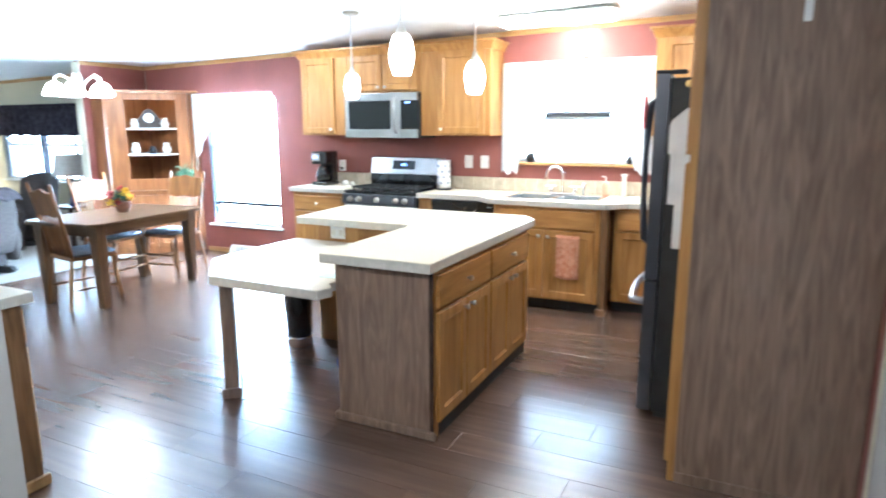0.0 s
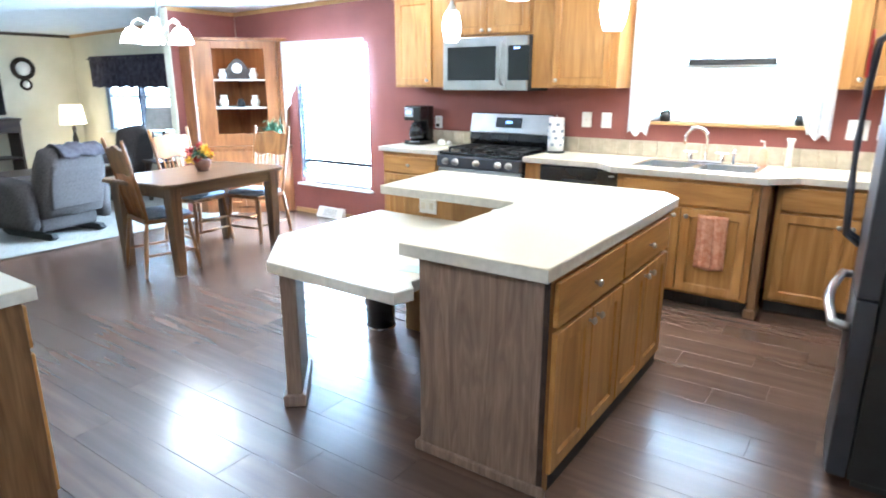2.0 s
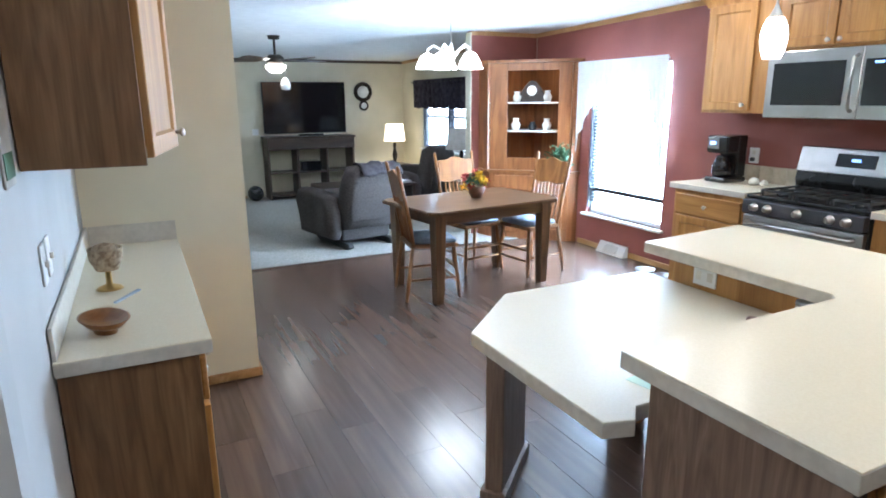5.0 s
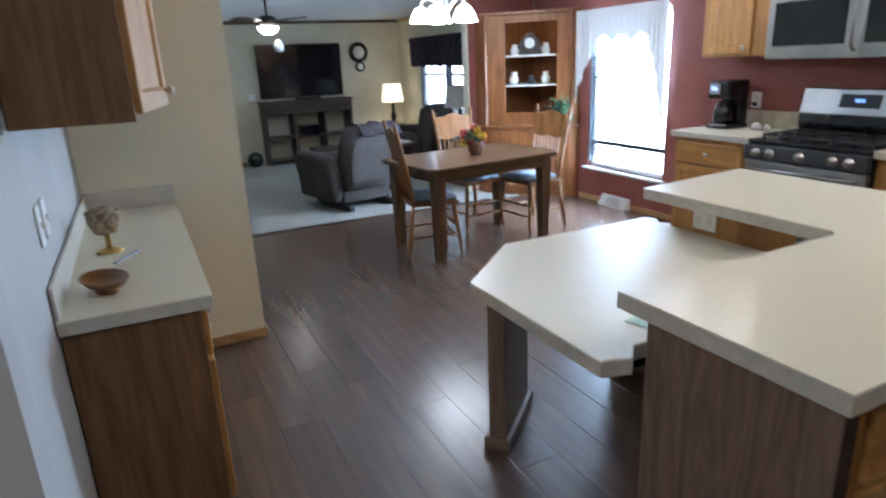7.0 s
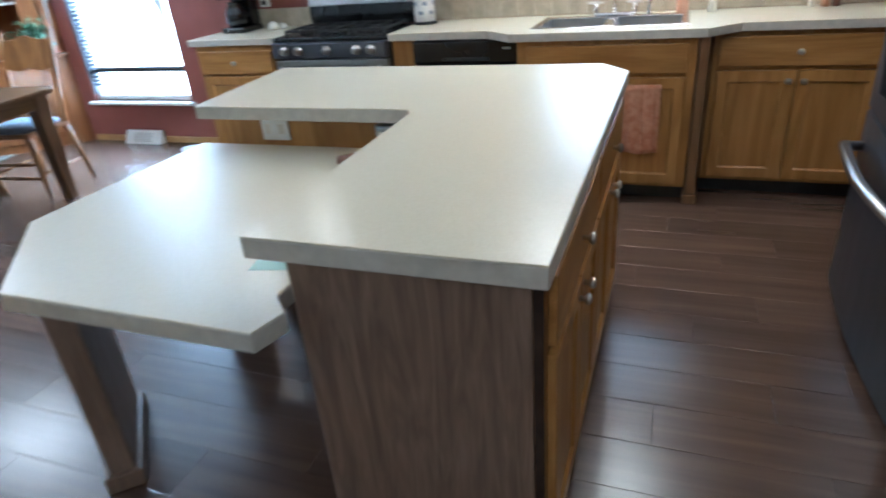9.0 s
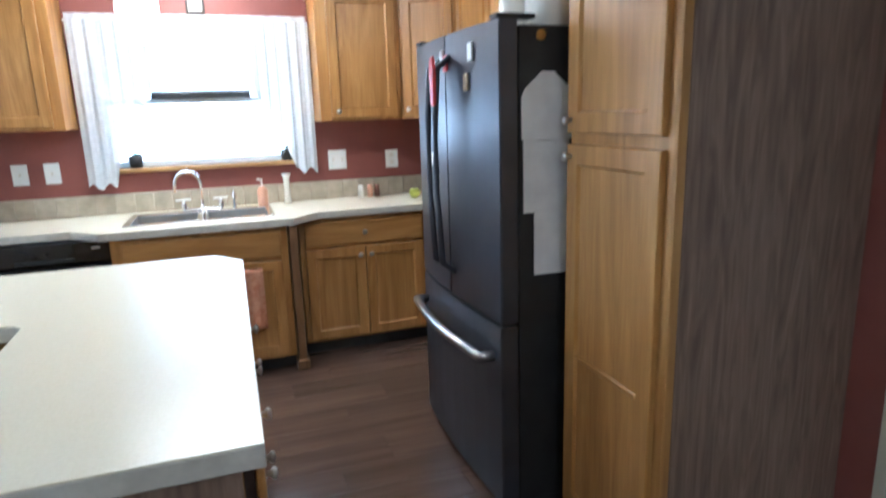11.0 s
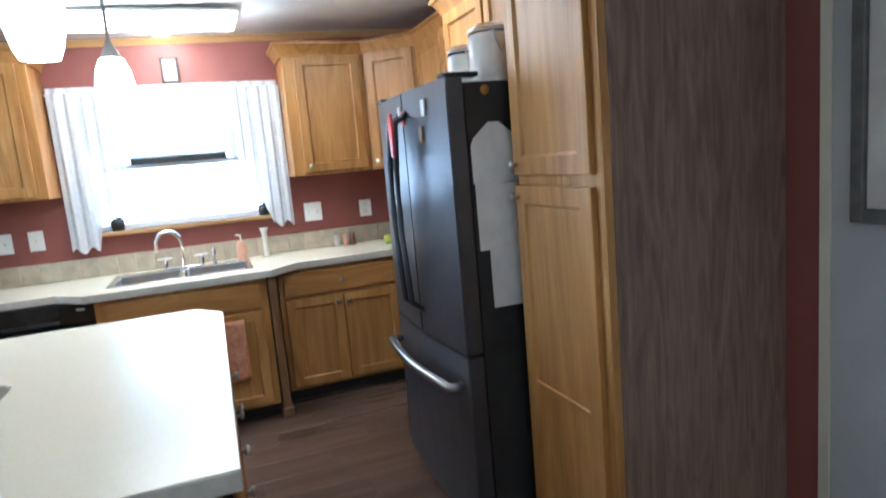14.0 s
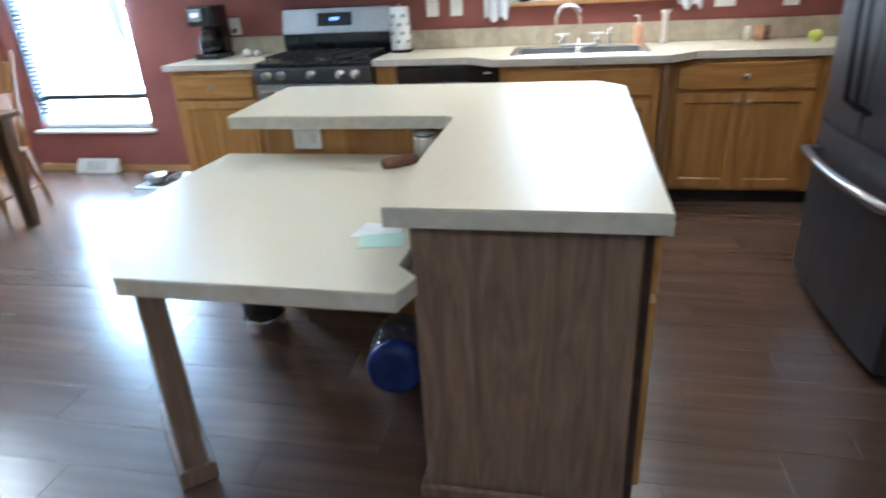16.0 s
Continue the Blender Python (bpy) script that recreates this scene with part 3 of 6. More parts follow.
cabinet("base_cabinet", (-0.82, BY, 0), S, 0.80, 0.56, CT - 0.045, [("drawer", 0.03, 0.78, 0.71, 0.86, 0.40, 0.785), ("door", 0.03, 0.395, 0.11, 0.69, 0.365, 0.64), ("door", 0.405, 0.78, 0.11, 0.69, 0.435, 0.64)], "honey oak base cabinet with wide drawer and two doors", "kitchen base cabinets", OAK, 0.09)
cabinet("base_cabinet", (-0.018, BY, 0), S, 0.57, 0.56, CT - 0.045, [], "honey oak corner base cabinet beside the fridge", "kitchen base cabinets", OAK, 0.09)
# Post in the shade-darkened oak, for the dark seam at this corner.
post = thing("corner_post", (-0.86, BUMP, 0), "square oak corner post with a moulded foot", "post")
part("shaft", box(-0.892, -0.842, BUMP - 0.012, BUMP + 0.15, 0.0, CT - 0.046, 0.006, 2), OAK_IN_SHADE, post)
part("foot", box(-0.905, -0.83, BUMP - 0.03, BUMP + 0.13, 0.0, 0.06, 0.008, 2), OAK_IN_SHADE, post)
solo("floor_vent", boxes([(-1.5 + 0.0, -1.15, 5.128, 5.143, 0.01, 0.085)] + [(-1.49 + 0.03 * i, -1.475 + 0.03 * i, 5.122, 5.128, 0.02, 0.075) for i in range(11)]), BLACK_MATT, "dark slotted vent in the toe kick under the sink", "vent")

FRONT, JOG = BY - 0.035, BUMP - 0.035
splits = [[(-4.16, 5.79), (-4.16, FRONT), (-3.475, FRONT), (-3.475, 5.79)],
          [(-2.645, 5.79), (-2.645, FRONT), (-2.02, FRONT), (-1.86, JOG), (-0.86, JOG), (-0.70, FRONT), (0.55, FRONT), (0.55, 5.79)]]


def worktop(name, outline, z, t, label):
    ob = thing(name, (outline[0][0], outline[0][1], z), label, "worktop")
    part("top", prism(outline, z - 0.004, z, 0.0015, 1), LAMINATE, ob)
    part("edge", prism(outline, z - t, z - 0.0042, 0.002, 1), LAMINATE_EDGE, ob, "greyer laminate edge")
    return ob


worktop("worktop", splits[0], CT, 0.042, "cream laminate worktop beside the range")
wt = thing("worktop", (-1.3, 5.4, CT), "cream laminate worktop with a bowed front and sink", "worktop")
SX0, SX1, SXM, SY0, SY1 = -1.74, -0.98, -1.36, 5.20, 5.58


def holed_slab(outline, holes, z0, z1):
    """A slab over an outline with rectangular holes."""
    bm = bmesh.new()
    edges = []
    for loop in [outline] + [[(a, c), (b, c), (b, d), (a, d)] for a, b, c, d in holes]:
        vs = [bm.verts.new((x, y, z1)) for x, y in loop]
        edges += [bm.edges.new((vs[i], vs[(i + 1) % len(vs)])) for i in range(len(vs))]
    bmesh.ops.triangle_fill(bm, edges=edges, use_beauty=True)
    up = bmesh.ops.extrude_face_region(bm, geom=bm.faces[:])["geom"]
    bmesh.ops.translate(bm, vec=(0, 0, z0 - z1), verts=[v for v in up if isinstance(v, bmesh.types.BMVert)])
    return bm


HOLES = [(SX0, SXM - 0.02, SY0, SY1), (SXM + 0.02, SX1, SY0, SY1)]
part("top", holed_slab(splits[1], HOLES, CT - 0.004, CT), LAMINATE, wt)
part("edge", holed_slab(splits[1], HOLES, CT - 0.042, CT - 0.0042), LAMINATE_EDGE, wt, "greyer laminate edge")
sk = thing("kitchen_sink", (-1.36, 5.39, CT), "double-bowl stainless steel sink set in the worktop", "sink")
for a, b, c, d in HOLES:
    g = 0.004
    part("bowl", boxes([(a + g, b - g, c + g, d - g, CT - 0.18, CT - 0.175), (a + g, a + g + 0.004, c + g, d - g, CT - 0.175, CT), (b - g - 0.004, b - g, c + g, d - g, CT - 0.175, CT), (a + g + 0.004, b - g - 0.004, c + g, c + g + 0.004, CT - 0.175, CT), (a + g + 0.004, b - g - 0.004, d - g - 0.004, d - g, CT - 0.175, CT)]), SINK_STEEL, sk)
part("rim", boxes([(SX0 - 0.03, SX1 + 0.03, SY0 - 0.03, SY0 + 0.006, CT, CT + 0.006), (SX0 - 0.03, SX1 + 0.03, SY1 - 0.006, SY1 + 0.07, CT, CT + 0.006), (SX0 - 0.03, SX0 + 0.006, SY0 + 0.006, SY1 - 0.006, CT, CT + 0.006), (SX1 - 0.006, SX1 + 0.03, SY0 + 0.006, SY1 - 0.006, CT, CT + 0.006), (SXM - 0.026, SXM + 0.026, SY0 + 0.006, SY1 - 0.006, CT, CT + 0.006)], 0.002), CHROME, sk)
fc = thing("faucet", (-1.36, 5.62, CT), "chrome gooseneck faucet with two lever handles", "faucet")
part("base", box(-1.48, -1.24, 5.595, 5.64, CT + 0.006, CT + 0.024, 0.008, 3), CHROME, fc)
part("spout", tube([(-1.36, 5.617, CT + 0.02), (-1.36, 5.617, CT + 0.17)] + [(-1.36 - 0.075 + 0.075 * math.cos(a), 5.617 - 0.02 * math.sin(a / 2), CT + 0.17 + 0.085 * math.sin(a)) for a in [0.3 * i for i in range(1, 11)]] + [(-1.51, 5.595, CT + 0.13)], 0.011, 12), CHROME, fc, "", True)
for x in (-1.47, -1.25):
    h = part("handle", lathe([(0.02, 0), (0.017, 0.03), (0.012, 0.05), (0, 0.055)], 14, pose(x, 5.617, CT + 0.022)), CHROME, fc, "", True)
    part("lever", box(-0.045, 0.045, -0.008, 0.008, -0.006, 0.006, 0.005, 2, pose(x, 5.61, CT + 0.08, 0, 0, 8)), WHITE, h, "white lever")
part("sprayer", lathe([(0.014, 0), (0.012, 0.05), (0.016, 0.09), (0.0, 0.11)], 14, pose(-1.17, 5.617, CT + 0.006)), CHROME, fc, "", True)

# tiled backsplash strip
TSTART = {"a": (-4.16, -3.475), "b": (-2.645, 0.55)}
for a, b in TSTART.values():
    bs = thing("backsplash", (a, 5.785, CT), "low beige tile backsplash strip along the wall", "backsplash", kind="structure")
    n = max(1, round((b - a) / 0.112))
    w = (b - a) / n
    for i in range(n):
        part("tile", box(a + w * i + 0.0008, a + w * (i + 1) - 0.0008, 5.784, 5.797, CT + 0.002, CT + 0.125, 0.002), SPLASH, bs)

# dishwasher
dw = thing("dishwasher", (-2.16, BY, 0), "black built-in dishwasher with a curved control panel", "dishwasher")
part("body", box(-2.495, -1.83, BY + 0.02, BY + 0.55, 0.09, CT - 0.046, 0.002), BLACK_MATT, dw)
part("door", box(-2.493, -1.832, BY - 0.02, BY + 0.018, 0.11, 0.74, 0.006, 2), BLACK, dw)
part("control_panel", box(-2.493, -1.832, BY - 0.035, BY + 0.018, 0.75, CT - 0.05, 0.012, 3), BLACK, dw)
part("handle", box(-2.30, -2.02, BY - 0.042, BY - 0.0355, 0.765, 0.785, 0.002), BLACK_MATT, dw)
part("badge", box(-1.93, -1.89, BY - 0.038, BY - 0.0352, 0.83, 0.838, 0), WHITE, dw, "small white mark")
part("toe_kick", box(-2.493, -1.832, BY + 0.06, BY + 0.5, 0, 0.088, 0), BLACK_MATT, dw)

# gas range
RX0, RX1 = -3.468, -2.652
rg = thing("gas_range", ((RX0 + RX1) / 2, BY, 0), "stainless steel gas range with black cooktop and five knobs", "range")
part("body", box(RX0, RX1, BY - 0.01, 5.78, 0.08, 0.90, 0.003), BLACK_MATT, rg)
part("cooktop", box(RX0, RX1, BY - 0.03, 5.72, 0.90, 0.925, 0.006, 2), BLACK, rg)
part("control_panel", box(RX0 + 0.002, RX1 - 0.002, BY - 0.07, BY - 0.012, 0.80, 0.897, 0.008, 2), SLATE, rg, "dark steel knob panel")
for x in (RX0 + 0.10, RX0 + 0.20, (RX0 + RX1) / 2, RX1 - 0.20, RX1 - 0.10):
    k = part("knob", lathe([(0.030, 0), (0.030, 0.006), (0.024, 0.010), (0.022, 0.034), (0, 0.036)], 18, pose(x, BY - 0.0705, 0.85, 90, 0, 0)), STEEL, rg, "steel knob", True)
    part("grip", box(x - 0.005, x + 0.005, BY - 0.117, BY - 0.108, 0.832, 0.868, 0.002), STEEL, k)
d = part("oven_door", box(RX0 + 0.004, RX1 - 0.004, BY - 0.05, BY - 0.012, 0.25, 0.79, 0.006, 2), STEEL, rg, "steel oven door")
part("window", box(RX0 + 0.10, RX1 - 0.10, BY - 0.054, BY - 0.0505, 0.36, 0.66, 0.002), SCREEN, d, "dark oven glass")
part("handle", tube([(RX0 + 0.06, BY - 0.052, 0.745), (RX0 + 0.06, BY - 0.10, 0.745), (RX1 - 0.06, BY - 0.10, 0.745), (RX1 - 0.06, BY - 0.052, 0.745)], 0.013, 10), STEEL, d, "", True)
part("drawer", box(RX0 + 0.004, RX1 - 0.004, BY - 0.04, BY - 0.012, 0.09, 0.24, 0.005, 2), STEEL, rg)
for gx in (RX0 + 0.05, RX0 + 0.30, RX0 + 0.55):
    w = 0.22
    rows = [(gx, gx + w, 5.28, 5.295, 0.945, 0.96), (gx, gx + w, 5.64, 5.655, 0.945, 0.96), (gx, gx + 0.014, 5.295, 5.64, 0.945, 0.96), (gx + w - 0.014, gx + w, 5.295, 5.64, 0.945, 0.96), (gx + w / 2 - 0.007, gx + w / 2 + 0.007, 5.295, 5.64, 0.945, 0.96), (gx + 0.014, gx + w - 0.014, 5.46, 5.474, 0.943, 0.958)]
    rows += [(gx + a, gx + a + 0.014, y, y + 0.014, 0.9255, 0.945) for a in (0, w - 0.014) for y in (5.28, 5.641)]
    g = part("grate", boxes(rows), BLACK_MATT, rg, "black cast iron grate")
    for y in (5.37, 5.56):
        part("burner", lathe([(0.045, 0), (0.045, 0.008), (0.03, 0.014), (0, 0.015)], 18, pose(gx + w / 2, y, 0.9256)), BLACK, g, "", True)
bg = part("backguard", prism([(5.70, 1.0), (5.725, 0.926), (5.775, 0.926), (5.775, 1.235), (5.745, 1.235)], RX0, RX1, 0.005, 2, Matrix(((0, 0, 1, 0), (1, 0, 0, 0), (0, 1, 0, 0), (0, 0, 0, 1)))), BLACK, rg, "black lower backguard")
slope = facing((RX0, 5.712, 1.06), S) @ pose(0, 0, 0, -14, 0, 0)
part("steel_panel", box(0.0, RX1 - RX0, -0.012, 0.004, 0.0, 0.175, 0.006, 2, slope), STEEL, rg, "brushed steel backguard panel")
dp = part("display", box(0.27, 0.53, -0.0165, -0.0125, 0.05, 0.14, 0.003, 1, slope), SCREEN, rg, "black display panel")
part("digits", boxes([(0.372 + 0.016 * i, 0.382 + 0.016 * i, -0.0185, -0.017, 0.088, 0.108) for i in range(4)], 0, slope), DISPLAY, dp, "blue lit clock digits")

# ---- kitchen: upper cabinets ----
UY, UB, UT = 5.475, 1.46, 2.25


def crown(name, pts, z, label, out=0.055, h=0.085, mat=OAK):
    """A crown moulding along a line of plan points, leaning outwards to the right of the line."""
    bm = bmesh.new()
    prof = [(0.0, 0.0), (0.012, 0.0), (0.018, 0.02), (out * 0.75, h * 0.75), (out, h * 0.82), (out, h), (0.0, h)]
    pts = [Vector((x, y, 0)) for x, y in pts]
    rings = []
    for i, p in enumerate(pts):
        a = (pts[i] - pts[i - 1]).normalized() if i else None
        b = (pts[i + 1] - pts[i]).normalized() if i + 1 < len(pts) else None
        na = Vector((a.y, -a.x, 0)) if a else None
        nb = Vector((b.y, -b.x, 0)) if b else None
        if na and nb:
            nn = (na + nb).normalized()
            nn = nn / max(0.3, nn.dot(na))
        else:
            nn = na or nb
        rings.append([bm.verts.new((p + nn * o) + Vector((0, 0, z + hh))) for o, hh in prof])
    k = len(prof)
    for r, q in zip(rings, rings[1:]):
        for i in range(k):
            bm.faces.new((r[i], r[(i + 1) % k], q[(i + 1) % k], q[i]))
    bm.faces.new(rings[0])
    bm.faces.new(rings[-1][::-1])
    return solo(name, bm, mat, label, "crown moulding", "structure")


DEP = WALL_Y - UY - 0.002
G = "kitchen wall cabinets"
cabinet("wall_cabinet", (-4.16, UY, UB), S, 0.59, DEP, UT - UB, [("door", 0.03, 0.43, 0.02, 0.77, 0.39, 0.06)], "honey oak wall cabinet with one framed door", G)
cabinet("wall_cabinet", (-3.567, UY, 1.875), S, 0.83, DEP, UT - 1.875, [("door", 0.03, 0.405, 0.02, 0.355, 0.375, 0.05), ("door", 0.42, 0.80, 0.02, 0.355, 0.45, 0.05)], "short honey oak wall cabinet above the microwave", G)
cabinet("wall_cabinet", (-2.735, UY, UB), S, 0.715, DEP, UT - UB, [("door", 0.19, 0.66, 0.02, 0.77, 0.23, 0.06)], "honey oak wall cabinet beside the sink window", G)
crown("trim", [(-4.16, WALL_Y - 0.002), (-4.16, UY), (-2.02, UY), (-2.02, WALL_Y - 0.002)], UT - 0.02, "oak crown moulding on the wall cabinets")
cabinet("wall_cabinet", (-0.60, UY, UB), S, 0.53, DEP, UT - UB, [("door", 0.07, 0.50, 0.02, 0.77, 0.11, 0.06)], "honey oak wall cabinet beside the sink window", G)
cc = thing("corner_wall_cabinet", (0.1, 5.5, UB), "diagonal honey oak corner wall cabinet", "cabinet", G)
part("body", prism([(-0.068, 5.797), (-0.068, UY), (0.23, 5.19), (EAST - 0.003, 5.19), (EAST - 0.003, 5.797)], UB, UT, 0.002, 1), OAK, cc)
cf = facing((-0.068, UY, UB), (-0.692, -0.723))
d = part("door", panel_front(0.35, 0.75, 0.02, 0.058, cf @ Matrix.Translation((0.03, -0.0015, 0.02))), OAK, cc)
knob(d, cf @ Matrix.Translation((0.07, -0.0215, 0.06)))
W = (-1, 0)
cabinet("wall_cabinet", (0.23, 5.187, UB), W, 0.90, 0.325, UT - UB, [("door", 0.02, 0.44, 0.02, 0.77, 0.40, 0.06), ("door", 0.455, 0.88, 0.02, 0.77, 0.49, 0.06)], "honey oak wall cabinet on the side wall", G)
crown("trim", [(-0.60, WALL_Y - 0.002), (-0.60, UY), (-0.068, UY), (0.23, 5.19), (0.23, 4.29)], UT - 0.02, "oak crown moulding on the corner cabinets")
cabinet("wall_cabinet", (0.07, 4.283, 1.87), W, 0.99, 0.485, 0.35, [("door", 0.03, 0.48, 0.02, 0.33, 0.44, 0.05), ("door", 0.50, 0.96, 0.02, 0.33, 0.54, 0.05)], "honey oak wall cabinet above the fridge", G)
crown("trim", [(0.228, 4.284), (0.07, 4.284), (0.07, 3.295)], 2.20, "oak crown moulding above the fridge")

# pantry
PX, PY0, PY1, PH = -0.10, 2.765, 3.285, 2.17
pn = thing("pantry_cabinet", (0.2, 3.0, 0), "tall honey oak pantry cabinet with shade-coloured veneer side", "cabinet")
part("body", box(PX + 0.002, EAST - 0.002, PY0 + 0.006, PY1, 0.0, PH, 0.002), OAK, pn)
part("side_panel", box(PX + 0.03, EAST - 0.0025, PY0, PY0 + 0.005, 0.02, PH, 0.001), VENEER, pn, "oak veneer side coloured grey-brown as in cool shade")
part("stile", box(PX, PX + 0.028, PY0 - 0.001, PY0 + 0.005, 0.0, PH, 0.001), OAK, pn)
pf = facing((PX, PY1, 0), W)
for v0, v1, kv in ((0.07, 1.385, 1.345), (1.42, 2.12, 1.46)):
    d = part("door", panel_front(0.47, v1 - v0, 0.02, 0.065, pf @ Matrix.Translation((0.01, 0.0005, v0))), OAK, pn)
    if v0 < 1:
        part("mid_rail", box(0.076, 0.415, -0.0195, -0.011, 0.655, 0.675, 0.004, 1, pf), OAK_Y, d)
    knob(d, pf @ Matrix.Translation((0.035, -0.0195, kv)))
crown("trim", [(PX, PY1), (PX, PY0), (EAST - 0.002, PY0)], PH - 0.005, "shade-coloured crown moulding on top of the pantry", 0.052, 0.095, VENEER_X)
part("top", box(PX - 0.02, EAST - 0.002, PY0 - 0.02, PY1, PH + 0.084, PH + 0.0895, 0.001), OAK, pn)
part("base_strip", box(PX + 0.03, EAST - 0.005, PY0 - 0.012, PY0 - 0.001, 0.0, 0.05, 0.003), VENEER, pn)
hk = solo("adhesive_hook", box(0.245, 0.272, PY0 - 0.006, PY0 - 0.0012, 1.90, 1.985, 0.002, 2), WHITE, "small white adhesive hook on the pantry side", "hook")
hk2 = part("prong", tube([(0.258, PY0 - 0.007, 1.94), (0.258, PY0 - 0.018, 1.925), (0.258, PY0 - 0.022, 1.935)], 0.004, 8), WHITE, hk)

# fridge
FX, FY0, FY1, FH = -0.345, 3.36, 4.27, 1.785
fr = thing("refrigerator", (0.1, 3.8, 0), "dark slate french-door refrigerator with a freezer drawer", "refrigerator")
part("body", box(FX + 0.095, EAST - 0.05, FY0 + 0.005, FY1 - 0.005, 0.03, FH - 0.02, 0.004), BLACK_MATT, fr, "black textured cabinet")
part("foot_grille", box(FX + 0.11, EAST - 0.08, FY0 + 0.02, FY1 - 0.02, 0, 0.029, 0), BLACK_MATT, fr)


def bowed(y0, y1, z0, z1, name, parent):
    """A fridge front, bowed outwards over the whole width."""
    pts = []
    mid, half = (FY0 + FY1) / 2, (FY1 - FY0) / 2
    for i in range(9):
        y = y0 + (y1 - y0) * i / 8
        pts.append((FX + 0.024 * ((y - mid) / half) ** 2, y))
    pts += [(FX + 0.09, y1), (FX + 0.09, y0)]
    return part(name, prism(pts, z0, z1, 0.004, 2), SLATE, parent)


MID = (FY0 + FY1) / 2
for y0, y1, s in ((FY0, MID - 0.003, -1), (MID + 0.003, FY1, 1)):
    d = bowed(y0, y1, 0.755, FH, "door", fr)
    yh = MID + 0.045 * s
    part("handle", tube([(FX + 0.004, yh, 0.86), (FX - 0.05, yh, 0.90), (FX - 0.062, yh, 1.10), (FX - 0.066, yh, 1.28), (FX - 0.062, yh, 1.48), (FX - 0.05, yh, 1.66), (FX + 0.004, yh, 1.70)], 0.013, 12), SLATE, d, "long curved dark handle", True)
z = bowed(FY0, FY1, 0.035, 0.745, "freezer_drawer", fr)
part("handle", tube([(FX + 0.03, FY0 + 0.06, 0.62), (FX - 0.04, FY0 + 0.07, 0.625), (FX - 0.065, MID - 0.15, 0.625), (FX - 0.072, MID, 0.625), (FX - 0.065, MID + 0.15, 0.625), (FX - 0.04, FY1 - 0.07, 0.625), (FX + 0.03, FY1 - 0.06, 0.62)], 0.019, 12), STEEL, z, "thick bright steel handle", True)
part("hinge_cover", box(FX + 0.02, FX + 0.16, FY0 + 0.01, FY0 + 0.07, FH + 0.001, FH + 0.018, 0.004, 2), BLACK_MATT, fr)
part("hinge_cover", box(FX + 0.02, FX + 0.16, FY1 - 0.07, FY1 - 0.01, FH + 0.001, FH + 0.018, 0.004, 2), BLACK_MATT, fr)
for x, c, z, r in ((-0.17, BRASS, 1.735, 0.017), (-0.185, BRASS, 1.585, 0.014)):
    solo("fridge_magnet", lathe([(0, 0), (r, 0), (r, 0.006), (0, 0.008)], 18, pose(x, FY0 + 0.0045, z, 90, 0, 0)), c, "small round tan magnet on the fridge side", "magnet", group="fridge magnets")


def sheet(name, x0, x1, z0, z1, y, label, mat=PAPER, notch=0.0, curl=0.006):
    bm = bmesh.new()
    n = 8
    rows = []
    for j in range(n + 1):
        v = j / n
        inset = notch * max(0, (v - 0.7) / 0.3)
        rows.append([bm.verts.new((x0 + inset + (x1 - x0 - 2 * inset) * i / n, y - 0.001 - curl * (1 - v) ** 2 * (0.4 + 0.6 * math.sin(3.1 * i / n)), z0 + (z1 - z0) * v)) for i in range(n + 1)])
    for a, b in zip(rows, rows[1:]):
        for i in range(n):
            bm.faces.new((a[i], a[i + 1], b[i + 1], b[i]))
    up = bmesh.ops.extrude_face_region(bm, geom=bm.faces[:])["geom"]
    bmesh.ops.translate(bm, vec=(0, -0.001, 0), verts=[v for v in up if isinstance(v, bmesh.types.BMVert)])
    return solo(name, bm, mat, label, "paper")


sheet("paper_note", -0.235, -0.06, 1.15, 1.45, FY0 + 0.004, "creased white paper sheet on the fridge side")
sheet("paper_bag", -0.245, -0.05, 1.40, 1.62, FY0 - 0.003, "white pointed paper held by a magnet", PAPER, 0.075)
sheet("paper_note", -0.20, -0.03, 0.93, 1.16, FY0 - 0.0075, "blank white paper sheet on the fridge side")
for y, zz, mat in ((3.56, 1.70, WHITE), (3.60, 1.60, BASKET), (3.80, 1.68, REDCLOTH), (3.84, 1.70, PAPER), (4.02, 1.62, PAPER), (4.06, 1.45, PAPER), (4.0, 1.30, WHITE)):
    xx = FX + 0.024 * ((y - MID) / ((FY1 - FY0) / 2)) ** 2
    solo("fridge_magnet", box(xx - 0.009, xx - 0.0005, y - 0.02, y + 0.02, zz - 0.03, zz + 0.03, 0.003, 2), mat, "small flat magnet on the fridge door", "magnet", group="fridge magnets")
solo("oven_mitt", prism([(3.735, 1.52), (3.775, 1.52), (3.785, 1.66), (3.77, 1.70), (3.74, 1.70), (3.728, 1.64)], -0.424, -0.412, 0.004, 2, Matrix(((0, 0, 1, 0), (1, 0, 0, 0), (0, 1, 0, 0), (0, 0, 0, 1)))), REDCLOTH, "small red cloth tag hanging on the fridge handle", "mitt")


